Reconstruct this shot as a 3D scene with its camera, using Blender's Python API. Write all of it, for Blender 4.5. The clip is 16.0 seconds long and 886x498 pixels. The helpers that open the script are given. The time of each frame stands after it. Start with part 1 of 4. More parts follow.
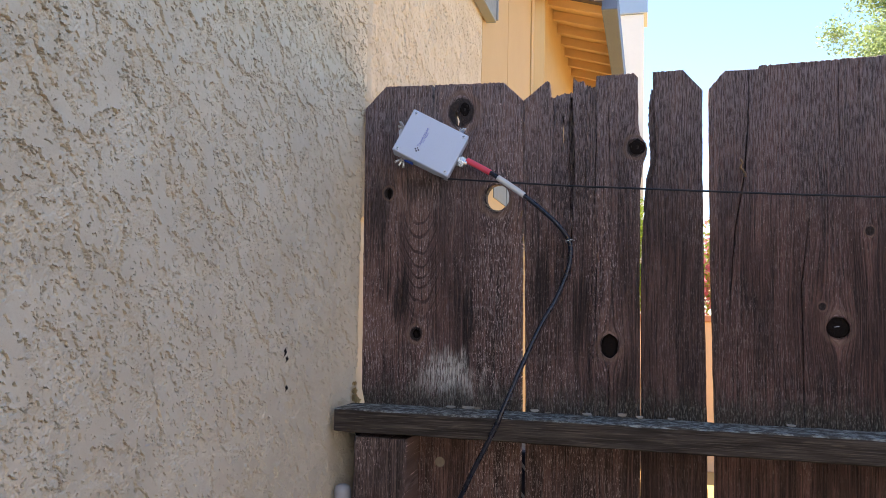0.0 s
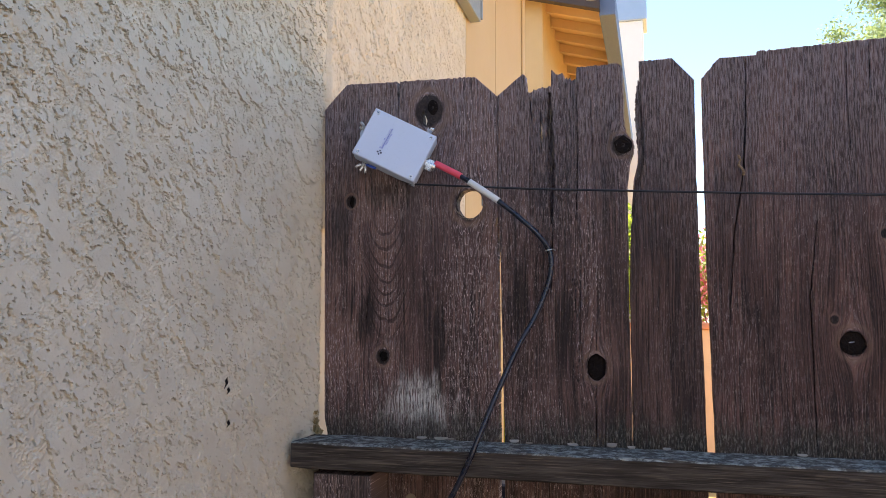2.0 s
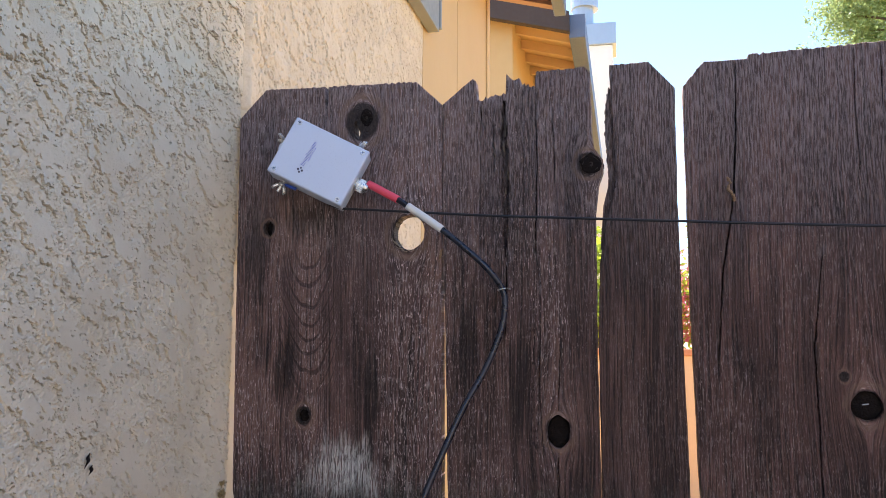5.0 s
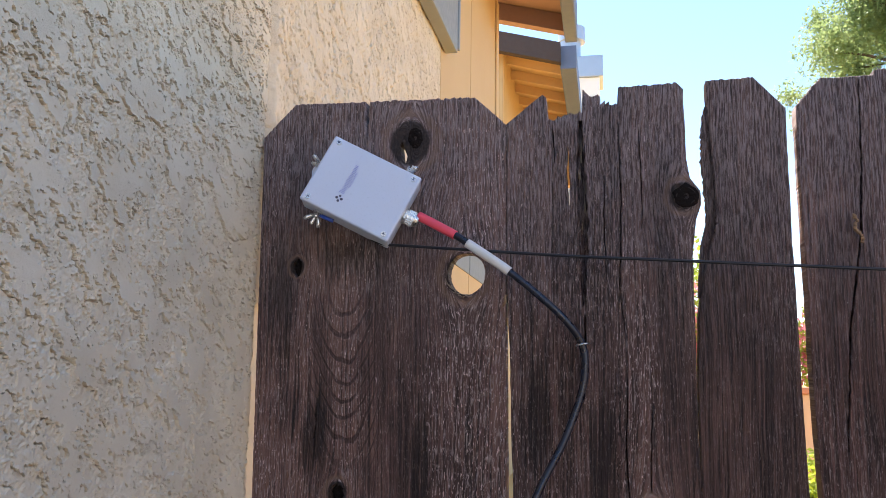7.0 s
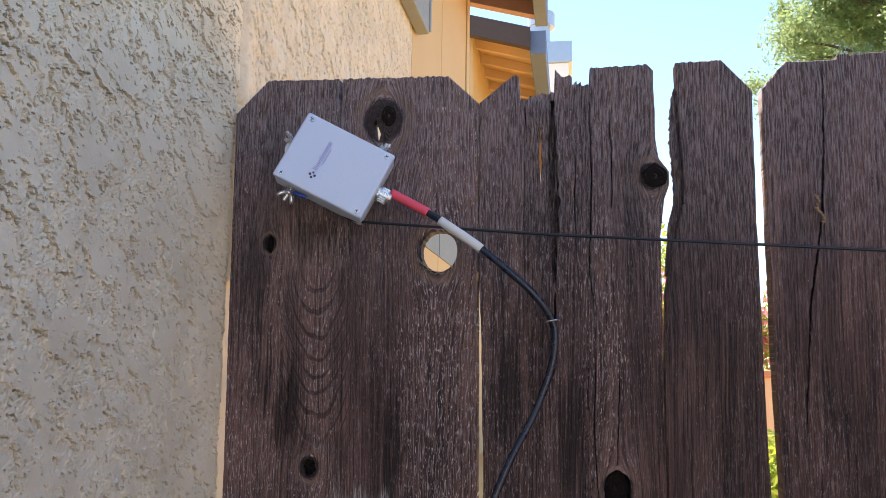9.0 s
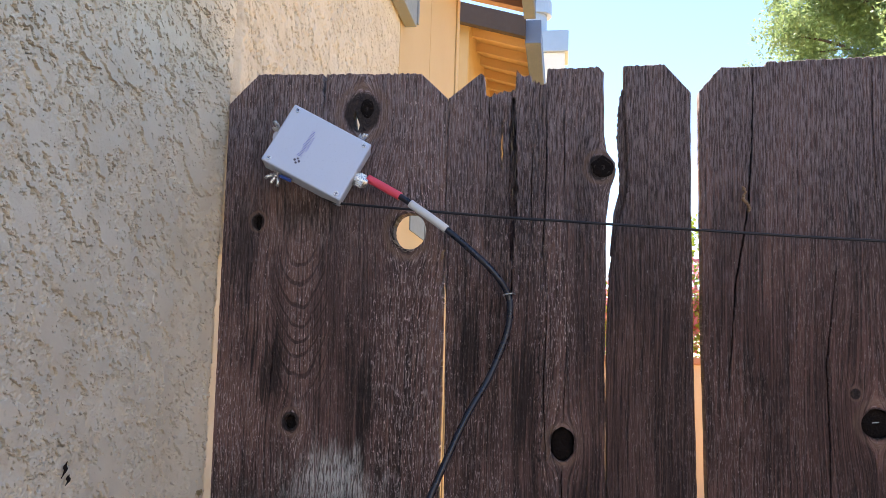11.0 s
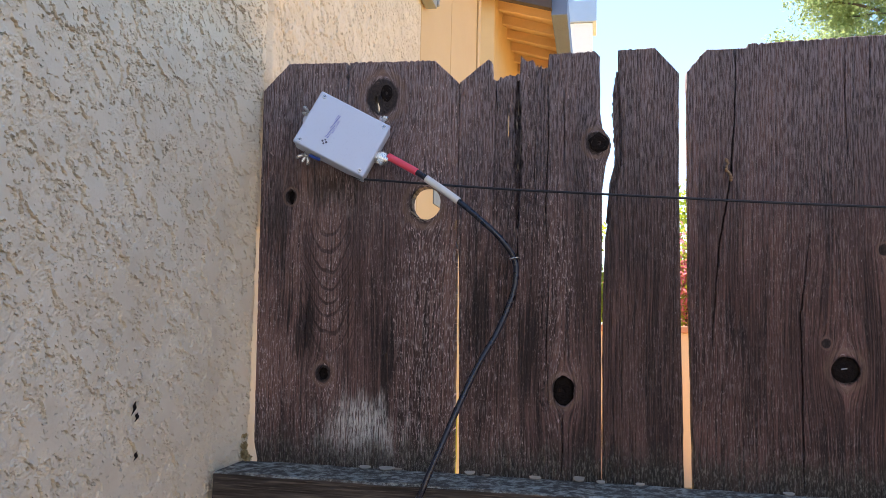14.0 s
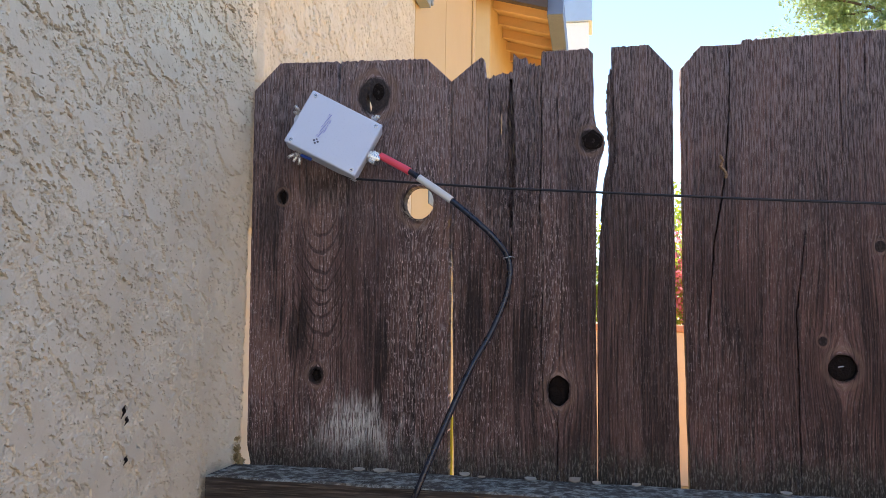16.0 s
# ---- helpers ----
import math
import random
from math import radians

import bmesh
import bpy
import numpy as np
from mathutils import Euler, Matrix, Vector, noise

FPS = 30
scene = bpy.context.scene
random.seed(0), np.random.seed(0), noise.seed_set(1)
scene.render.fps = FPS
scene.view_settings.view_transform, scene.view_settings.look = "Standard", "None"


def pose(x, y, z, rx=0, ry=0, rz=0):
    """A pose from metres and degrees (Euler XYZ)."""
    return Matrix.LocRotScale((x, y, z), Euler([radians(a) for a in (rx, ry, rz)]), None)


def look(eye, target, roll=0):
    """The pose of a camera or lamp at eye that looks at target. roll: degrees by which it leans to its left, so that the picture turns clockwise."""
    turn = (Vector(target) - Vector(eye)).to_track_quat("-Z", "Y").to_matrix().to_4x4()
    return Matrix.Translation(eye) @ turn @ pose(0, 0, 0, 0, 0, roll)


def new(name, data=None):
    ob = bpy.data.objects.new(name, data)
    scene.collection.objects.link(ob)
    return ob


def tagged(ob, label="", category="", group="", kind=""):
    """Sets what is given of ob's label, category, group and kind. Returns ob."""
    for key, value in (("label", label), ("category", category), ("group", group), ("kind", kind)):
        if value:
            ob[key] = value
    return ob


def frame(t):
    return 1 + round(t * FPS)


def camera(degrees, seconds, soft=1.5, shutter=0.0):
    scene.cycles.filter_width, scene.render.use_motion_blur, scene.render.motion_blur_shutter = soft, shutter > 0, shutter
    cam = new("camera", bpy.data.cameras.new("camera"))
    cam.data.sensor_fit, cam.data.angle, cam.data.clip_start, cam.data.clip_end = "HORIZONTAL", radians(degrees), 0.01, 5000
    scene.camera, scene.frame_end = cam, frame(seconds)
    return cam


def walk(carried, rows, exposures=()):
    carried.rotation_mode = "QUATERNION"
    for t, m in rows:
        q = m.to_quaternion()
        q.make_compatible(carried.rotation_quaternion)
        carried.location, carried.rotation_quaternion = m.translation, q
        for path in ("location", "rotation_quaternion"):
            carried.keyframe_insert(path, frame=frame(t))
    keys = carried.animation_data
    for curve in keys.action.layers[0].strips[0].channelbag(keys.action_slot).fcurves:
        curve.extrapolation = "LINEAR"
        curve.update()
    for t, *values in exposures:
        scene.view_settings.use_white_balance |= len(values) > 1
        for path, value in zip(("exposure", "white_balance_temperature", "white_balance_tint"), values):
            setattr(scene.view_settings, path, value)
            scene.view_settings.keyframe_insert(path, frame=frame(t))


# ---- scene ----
cam = camera(59.1, 16.0, soft=0.65)
PATH = [
    (0, (0.511, -1.308, 1.442), (0.001, 0.62, 1.595), 1.3),
    (0.5, (0.523, -1.19, 1.449), (0.013, 0.738, 1.608), 1.5),
    (1, (0.539, -1.131, 1.45), (0.008, 0.788, 1.644), 1.5),
    (1.5, (0.533, -1.16, 1.457), (0.008, 0.76, 1.649), 0.6),
    (2, (0.533, -1.167, 1.456), (0.012, 0.755, 1.636), 0.3),
    (2.5, (0.531, -1.167, 1.457), (0.024, 0.76, 1.625), -0.4),
    (3, (0.534, -1.157, 1.46), (0.037, 0.774, 1.613), 1.3),
    (3.2, (0.537, -1.163, 1.459), (0.036, 0.765, 1.612), 1.6),
    (5.3, (0.524, -0.922, 1.514), (0.079, 1.011, 1.768), 0.4),
    (5.5, (0.503, -0.896, 1.525), (0.061, 1.036, 1.792), 0.6),
    (6, (0.432, -0.856, 1.528), (-0.018, 1.07, 1.823), 0.9),
    (6.5, (0.407, -0.847, 1.527), (-0.035, 1.078, 1.839), 1.2),
    (7, (0.407, -0.834, 1.53), (0.003, 1.101, 1.838), 0.9),
    (7.5, (0.406, -0.837, 1.53), (0.029, 1.103, 1.836), 0.8),
    (8, (0.407, -0.838, 1.528), (0.053, 1.108, 1.827), 0.6),
    (8.5, (0.406, -0.842, 1.527), (0.067, 1.108, 1.818), 0.8),
    (8.7, (0.401, -0.841, 1.525), (0.074, 1.11, 1.801), 0.8),
    (10.8, (0.447, -0.902, 1.501), (0.117, 1.054, 1.756), 1.7),
    (11, (0.449, -0.934, 1.5), (0.14, 1.028, 1.738), 1.9),
    (11.5, (0.477, -0.993, 1.495), (0.162, 0.97, 1.708), 1.8),
    (12, (0.494, -1.025, 1.488), (0.163, 0.938, 1.681), 1.6),
    (12.5, (0.505, -1.041, 1.48), (0.152, 0.92, 1.662), 1.4),
    (13, (0.486, -1.049, 1.478), (0.113, 0.908, 1.651), 1.5),
    (13.5, (0.481, -1.045, 1.484), (0.098, 0.911, 1.656), 1.5),
    (14, (0.489, -1.039, 1.481), (0.105, 0.916, 1.652), 1.4),
    (14.5, (0.491, -1.034, 1.482), (0.11, 0.922, 1.652), 1.3),
    (15, (0.498, -1.03, 1.481), (0.118, 0.926, 1.649), 1.1),
    (15.5, (0.495, -1.03, 1.48), (0.111, 0.925, 1.648), 1.0),
    (16, (0.493, -1.029, 1.481), (0.115, 0.927, 1.653), 1.0),
]
walk(cam, [(t, look(eye, target, roll)) for t, eye, target, roll in PATH], [(0.0, 1.72, 6320, 10), (2.0, 1.80, 6320, 10), (3.0, 1.94, 6320, 10), (5.5, 1.84, 6320, 10), (7.0, 1.78, 6320, 10), (12.0, 1.85, 6320, 10), (16.0, 1.85, 6320, 10)])

# ---------------------------------------------------------------- light
SUN_EL, SUN_AZ = 61.0, -48.0          # degrees; azimuth from +y towards +x
world = bpy.data.worlds.new("sky")
scene.world = world
world.use_nodes = True
wn = world.node_tree
for n in list(wn.nodes):
    wn.nodes.remove(n)
sky = wn.nodes.new("ShaderNodeTexSky")
sky.sky_type, sky.sun_disc = "NISHITA", False
sky.sun_elevation, sky.sun_rotation = radians(SUN_EL), radians(SUN_AZ)
sky.air_density, sky.dust_density, sky.ozone_density = 1.0, 0.1, 3.0
bg = wn.nodes.new("ShaderNodeBackground")
bg.inputs["Strength"].default_value = 0.12
wo = wn.nodes.new("ShaderNodeOutputWorld")
wn.links.new(sky.outputs[0], bg.inputs[0])
wn.links.new(bg.outputs[0], wo.inputs[0])
sun_data = bpy.data.lights.new("sun", "SUN")
sun_data.energy, sun_data.angle, sun_data.color = 5.0, radians(0.5), (1.0, 0.91, 0.77)
sun = new("sun", sun_data)
sun_way = Vector((math.sin(radians(SUN_AZ)) * math.cos(radians(SUN_EL)), math.cos(radians(SUN_AZ)) * math.cos(radians(SUN_EL)), math.sin(radians(SUN_EL))))
sun.matrix_world = look(sun_way * 30, (0, 0, 0))


# ---------------------------------------------------------------- node helpers
class Mat:
    """A material with short calls for its nodes."""

    def __init__(self, name, rough=0.7, metal=0.0, spec=0.5):
        self.m = bpy.data.materials.new(name)
        self.m.use_nodes = True
        self.t = self.m.node_tree
        self.b = self.t.nodes["Principled BSDF"]
        self.b.inputs["Roughness"].default_value = rough
        self.b.inputs["Metallic"].default_value = metal
        self.b.inputs["Specular IOR Level"].default_value = spec
        self.co = self.t.nodes.new("ShaderNodeTexCoord").outputs["Object"]

    def put(self, socket, v):
        if isinstance(v, (int, float)):
            socket.default_value = v
        elif isinstance(v, (tuple, list)):
            socket.default_value = (*v, 1.0) if len(socket.default_value) == 4 and len(v) == 3 else v
        else:
            self.t.links.new(v, socket)

    def f(self, op, a, b=None, c=None, clamp=False):
        n = self.t.nodes.new("ShaderNodeMath")
        n.operation, n.use_clamp = op, clamp
        for s, v in zip(n.inputs, (a, b, c)):
            if v is not None:
                self.put(s, v)
        return n.outputs[0]

    def split(self, v=None):
        n = self.t.nodes.new("ShaderNodeSeparateXYZ")
        self.put(n.inputs[0], self.co if v is None else v)
        return n.outputs

    def join(self, x, y, z):
        n = self.t.nodes.new("ShaderNodeCombineXYZ")
        for s, v in zip(n.inputs, (x, y, z)):
            self.put(s, v)
        return n.outputs[0]

    def noise(self, scale, vec=None, detail=3.0, rough=0.55, dist=0.0):
        n = self.t.nodes.new("ShaderNodeTexNoise")
        self.put(n.inputs["Vector"], self.co if vec is None else vec)
        n.inputs["Scale"].default_value, n.inputs["Detail"].default_value = scale, detail
        n.inputs["Roughness"].default_value, n.inputs["Distortion"].default_value = rough, dist
        return n.outputs["Fac"]

    def voronoi(self, scale, vec=None, feature="F1"):
        n = self.t.nodes.new("ShaderNodeTexVoronoi")
        n.feature = feature
        self.put(n.inputs["Vector"], self.co if vec is None else vec)
        n.inputs["Scale"].default_value = scale
        return n.outputs[0]

    def ramp(self, v, lo, hi, a=0.0, b=1.0):
        n = self.t.nodes.new("ShaderNodeMapRange")
        n.interpolation_type = "SMOOTHSTEP"
        for s, x in zip(n.inputs, (v, lo, hi, a, b)):
            self.put(s, x)
        return n.outputs[0]

    def mix(self, fac, a, b, mode="MIX"):
        n = self.t.nodes.new("ShaderNodeMix")
        n.data_type, n.blend_type = "RGBA", mode
        self.put(n.inputs[0], fac)
        self.put(n.inputs[6], a)
        self.put(n.inputs[7], b)
        return n.outputs[2]

    def bump(self, h, dist, strength=1.0):
        n = self.t.nodes.new("ShaderNodeBump")
        n.inputs["Strength"].default_value, n.inputs["Distance"].default_value = strength, dist
        self.put(n.inputs["Height"], h)
        self.t.links.new(n.outputs[0], self.b.inputs["Normal"])

    def colour(self, c):
        self.put(self.b.inputs["Base Color"], c)
        return self

    def rough(self, r):
        self.put(self.b.inputs["Roughness"], r)
        return self

    def random(self):
        return self.t.nodes.new("ShaderNodeObjectInfo").outputs["Random"]


def plain(name, c, rough=0.6, metal=0.0, grain=120.0, amount=0.18, bump=0.0004, spec=0.5):
    """A plain coloured surface with a little mottling and fine relief."""
    m = Mat(name, rough, metal, spec)
    n = m.noise(grain, detail=4)
    big = m.noise(grain * 0.11, detail=3)
    m.colour(m.mix(m.f("MULTIPLY", m.f("ADD", n, big), 0.5), [x * (1 - amount) for x in c], [min(1, x * (1 + amount)) for x in c]))
    m.rough(m.ramp(n, 0.3, 0.7, max(0.03, rough - 0.08), min(1, rough + 0.08)))
    if bump:
        m.bump(n, bump)
    return m.m


def wood(name, knots=(), cathedral=None, light=0.0, seed=0.0, rail_stain=True, pale=None, red=1.0, worn=None, flecks=1.0, stains=(), rot=()):
    """Old dark-stained fence board: grain that flows round its knots, grey lifted fibres, dirt above the rail."""
    m = Mat(name, 0.7, spec=0.35)
    x, y, z = m.split()
    u = x
    core = halo = rotten = ring = None
    edge_n = m.noise(70.0, detail=3)
    for kx, kz, r in knots:
        dx, dz = m.f("SUBTRACT", x, kx), m.f("SUBTRACT", z, kz)
        d2 = m.f("ADD", m.f("ADD", m.f("MULTIPLY", dx, dx), m.f("MULTIPLY", m.f("MULTIPLY", dz, dz), 0.28)), (0.55 * r) ** 2)
        u = m.f("SUBTRACT", u, m.f("DIVIDE", m.f("MULTIPLY", dx, (0.95 * r) ** 2), d2))
        d = m.f("SQRT", m.f("ADD", m.f("MULTIPLY", dx, dx), m.f("MULTIPLY", m.f("MULTIPLY", dz, dz), 0.8)))
        d = m.f("ADD", d, m.f("MULTIPLY", m.f("SUBTRACT", edge_n, 0.5), 0.5 * r))
        a, b = m.ramp(d, r * 0.92, r * 1.15, 1.0, 0.0), m.ramp(d, r * 1.0, r * 1.75, 1.0, 0.0)
        core = a if core is None else m.f("MAXIMUM", core, a)
        halo = b if halo is None else m.f("MAXIMUM", halo, b)
    wob = m.noise(6.0, m.join(m.f("MULTIPLY", x, 1.5), seed, z), detail=2)
    u = m.f("ADD", u, m.f("MULTIPLY", wob, 0.009))
    medium0 = m.noise(60.0, m.join(x, seed + 1, z), detail=3)
    if cathedral:
        cx, cz, half, top = cathedral
        dx = m.f("SUBTRACT", x, cx)
        v = m.f("MULTIPLY", m.f("SUBTRACT", m.f("ADD", m.f("SUBTRACT", z, cz), m.f("ADD", m.f("MULTIPLY", wob, 0.10), m.f("MULTIPLY", medium0, 0.012))), m.f("MULTIPLY", m.f("MULTIPLY", dx, dx), 48.0)), 0.46)
        arch = m.f("MULTIPLY", m.ramp(m.f("ABSOLUTE", dx), half * 0.5, half, 1.0, 0.0), m.f("MULTIPLY", m.ramp(z, cz - 0.06, cz), m.ramp(z, cz + top, cz + top + 0.06, 1.0, 0.0)))
    fine = m.noise(620.0, m.join(u, seed, m.f("MULTIPLY", z, 0.080)), detail=4, rough=0.70)
    rib = m.noise(400.0, m.join(u, seed + 3, m.f("MULTIPLY", z, 0.016)), detail=2, rough=0.5)
    medium = m.noise(260.0, m.join(u, seed + 2, m.f("MULTIPLY", z, 0.045)), detail=4, rough=0.6)
    broad = m.noise(26.0, m.join(u, seed + 5, m.f("MULTIPLY", z, 0.10)), detail=4, rough=0.6)
    blot = m.noise(9.0, m.join(x, seed, m.f("MULTIPLY", z, 0.45)), detail=5, rough=0.68)
    fleck = m.noise(620.0, m.join(u, seed + 9, m.f("MULTIPLY", z, 0.18)), detail=4, rough=0.75)
    speck = m.noise(330.0, m.join(x, seed + 4, m.f("MULTIPLY", z, 0.5)), detail=2)
    k = 1.0 + light
    dark = [c * k for c in (0.022, 0.0135, 0.0125)]
    deep = [c * k for c in (0.054 * red, 0.0315, 0.0285)]
    mid = [c * k for c in (0.108 * red, 0.0610, 0.0530)]
    warm = [c * k for c in (0.180 * red, 0.103, 0.085)]
    grey = [c * k for c in (0.330, 0.262, 0.248)]
    tone = m.noise(5.5, m.join(m.f("MULTIPLY", x, 2.2), seed + 8, z), detail=5, rough=0.65)
    c = m.mix(m.ramp(broad, 0.38, 0.62), deep, mid)
    c = m.mix(m.ramp(m.f("ADD", m.f("MULTIPLY", tone, 0.65), m.f("MULTIPLY", broad, 0.35)), 0.50, 0.62, 0.0, 0.80), c, warm)
    c = m.mix(m.ramp(tone, 0.45, 0.36, 0.0, 0.60), c, dark)
    c = m.mix(m.f("MULTIPLY", m.ramp(medium, 0.46, 0.34), 0.80), c, dark)
    c = m.mix(m.f("MULTIPLY", m.ramp(medium, 0.56, 0.66), 0.55), c, warm)
    c = m.mix(m.f("MULTIPLY", m.ramp(rib, 0.47, 0.38), 0.58), c, [q * 0.6 for q in dark])
    c = m.mix(m.f("MULTIPLY", m.ramp(rib, 0.56, 0.64), 0.50), c, warm)
    c = m.mix(m.f("MULTIPLY", m.ramp(blot, 0.40, 0.30), 0.50), c, dark)
    zone = m.ramp(m.f("ADD", m.f("MULTIPLY", blot, 0.6), m.f("MULTIPLY", broad, 0.4)), 0.43, 0.59, 0.14, 1.0)
    if worn:
        zone = m.f("MAXIMUM", zone, m.f("MULTIPLY", m.ramp(m.f("ADD", x, m.f("MULTIPLY", m.f("SUBTRACT", blot, 0.5), 0.25)), worn[0], worn[1]), worn[2]))
    c = m.mix(m.f("MULTIPLY", m.ramp(fine, 0.52, 0.60), m.f("MULTIPLY", zone, 0.35 + 0.4 * flecks)), c, grey)
    c = m.mix(m.f("MULTIPLY", m.ramp(fleck, 0.585, 0.62), m.f("MULTIPLY", zone, 0.95 * flecks)), c, [q * 2.1 for q in grey])
    c = m.mix(m.f("MULTIPLY", m.ramp(m.noise(700.0, m.join(u, seed + 6, m.f("MULTIPLY", z, 0.15)), detail=3, rough=0.7), 0.63, 0.67), m.ramp(blot, 0.36, 0.6, 0.25 * flecks, 0.8 * flecks)), c, [q * 1.5 for q in grey])
    if cathedral:
        wave = m.f("SINE", m.f("MULTIPLY", m.f("ADD", v, m.f("MULTIPLY", broad, 0.006)), 560.0))
        keep = m.f("MULTIPLY", arch, m.ramp(medium0, 0.35, 0.55, 0.45, 1.0))
        c = m.mix(m.f("MULTIPLY", m.f("MULTIPLY", m.ramp(wave, -0.2, 0.5), keep), 0.30), c, warm)
        ring = m.f("MULTIPLY", m.ramp(wave, 0.55, 0.92), keep)
        c = m.mix(m.f("MULTIPLY", ring, 0.65), c, [q * 0.7 for q in dark])
    if rot:
        for x0, x1, z0, z1 in rot:
            r = m.f("MULTIPLY", m.f("MULTIPLY", m.ramp(x, x0 - 0.004, x0 + 0.004), m.ramp(x, x1 - 0.004, x1 + 0.004, 1.0, 0.0)), m.f("MULTIPLY", m.ramp(z, z0 - 0.05, z0 + 0.05), m.ramp(z, z1 - 0.01, z1 + 0.01, 1.0, 0.0)))
            crumb = m.noise(330.0, m.join(x, seed + 7, m.f("MULTIPLY", z, 0.22)), detail=5, rough=0.75)
            c = m.mix(m.f("MULTIPLY", r, m.ramp(crumb, 0.49, 0.42, 0.0, 0.85)), c, (0.008, 0.006, 0.006))
            c = m.mix(m.f("MULTIPLY", r, m.ramp(crumb, 0.60, 0.66, 0.0, 0.8)), c, [0.34, 0.28, 0.25])
            rotten = m.f("MULTIPLY", r, crumb) if rotten is None else m.f("MAXIMUM", rotten, m.f("MULTIPLY", r, crumb))
    c = m.mix(m.f("MULTIPLY", m.ramp(speck, 0.70, 0.76), 0.7), c, [0.45, 0.41, 0.37])
    for sx, sz, rx, rz in stains:
        ex, ez = m.f("DIVIDE", m.f("SUBTRACT", x, sx), rx), m.f("DIVIDE", m.f("SUBTRACT", z, sz), rz)
        q = m.f("ADD", m.f("SQRT", m.f("ADD", m.f("MULTIPLY", ex, ex), m.f("MULTIPLY", ez, ez))), m.f("ADD", m.f("MULTIPLY", m.f("SUBTRACT", medium, 0.5), 3.0), m.f("MULTIPLY", m.f("SUBTRACT", blot, 0.5), 1.5)))
        c = m.mix(m.f("MULTIPLY", m.ramp(q, 0.35, 0.95, 1.0, 0.0), 0.7), c, (0.014, 0.0095, 0.009))
    if pale:
        px, pz, pr = pale
        ex, ez = m.f("DIVIDE", m.f("SUBTRACT", x, px), pr), m.f("DIVIDE", m.f("SUBTRACT", z, pz), pr * 0.75)
        streak = m.noise(55.0, m.join(x, seed + 5, m.f("MULTIPLY", z, 0.22)), detail=5, rough=0.7)
        q = m.ramp(m.f("ADD", m.f("SQRT", m.f("ADD", m.f("MULTIPLY", ex, ex), m.f("MULTIPLY", ez, ez))), m.f("MULTIPLY", m.f("SUBTRACT", streak, 0.5), 3.4)), 0.1, 1.2, 1.0, 0.0)
        c = m.mix(m.f("MULTIPLY", q, m.ramp(fine, 0.44, 0.52, 0.10, 0.95)), c, [0.78, 0.75, 0.70])
    if rail_stain:
        s = m.f("ADD", z, m.f("MULTIPLY", m.f("SUBTRACT", m.noise(38.0, m.join(x, seed, m.f("MULTIPLY", z, 0.6)), detail=5, rough=0.7), 0.5), 0.11))
        s = m.f("MULTIPLY", m.ramp(s, 1.283, 1.330, 1.0, 0.0), m.ramp(z, 1.24, 1.25))
        c = m.mix(m.f("MULTIPLY", s, 0.72), c, m.mix(m.ramp(m.noise(420.0, m.join(x, seed + 3, m.f("MULTIPLY", z, 0.22)), detail=5, rough=0.78), 0.49, 0.61, 0.0, 0.85), (0.036, 0.036, 0.027), (0.36, 0.345, 0.285)))
    # Boards pale towards the top: sky glare put into the colour, over some bleaching.
    te = m.f("ADD", z, m.f("MULTIPLY", m.f("SUBTRACT", medium, 0.5), 0.06))
    c = m.mix(m.f("MULTIPLY", m.ramp(te, 1.50, 1.84), m.ramp(fine, 0.43, 0.57, 0.10, 0.80)), c, [0.37, 0.300, 0.305])
    if core is not None:
        c = m.mix(m.f("MULTIPLY", m.f("MULTIPLY", halo, m.f("SUBTRACT", 1.0, halo)), 2.2), c, [0.20 * k, 0.128 * k, 0.094 * k])
        c = m.mix(m.f("MULTIPLY", core, 0.9), c, m.mix(m.ramp(m.noise(240.0, detail=4, rough=0.7), 0.40, 0.66), (0.008, 0.0060, 0.0055), (0.040, 0.027, 0.023)))
    m.colour(c)
    m.rough(m.ramp(fine, 0.3, 0.7, 0.55, 0.85))
    h = m.f("ADD", m.f("MULTIPLY", fine, 0.9), m.f("ADD", m.f("MULTIPLY", rib, 1.6), m.f("ADD", m.f("MULTIPLY", medium, 1.0), m.f("MULTIPLY", fleck, 0.7))))
    if ring is not None:
        h = m.f("SUBTRACT", h, m.f("MULTIPLY", ring, 0.35))
    if rotten is not None:
        h = m.f("ADD", h, m.f("MULTIPLY", rotten, 1.8))
    m.bump(h, 0.0055, 1.0)
    return m.m


def stucco(name):
    m = Mat(name, 0.85, spec=0.25)
    a, b = m.noise(7.0, detail=4), m.noise(800.0, detail=3, rough=0.7)
    g = m.noise(300.0, detail=5, rough=0.7)
    c = m.mix(m.ramp(a, 0.35, 0.65), (0.610, 0.522, 0.390), (0.665, 0.577, 0.440))
    c = m.mix(m.f("MULTIPLY", m.ramp(b, 0.60, 0.72), 0.20), c, (0.42, 0.33, 0.23))
    c = m.mix(m.f("MULTIPLY", m.ramp(m.noise(17.0, detail=5, rough=0.7), 0.50, 0.66), 0.22), c, (0.56, 0.44, 0.29))
    c = m.mix(m.f("MULTIPLY", m.ramp(g, 0.62, 0.74), 0.14), c, (0.70, 0.62, 0.50))
    m.colour(c)
    sandy = m.ramp(m.noise(26.0, detail=3), 0.40, 0.60, 0.25, 1.0)
    m.bump(m.f("MULTIPLY", m.f("ADD", m.f("MULTIPLY", b, 0.6), g), sandy), 0.0010, 1.0)
    return m.m


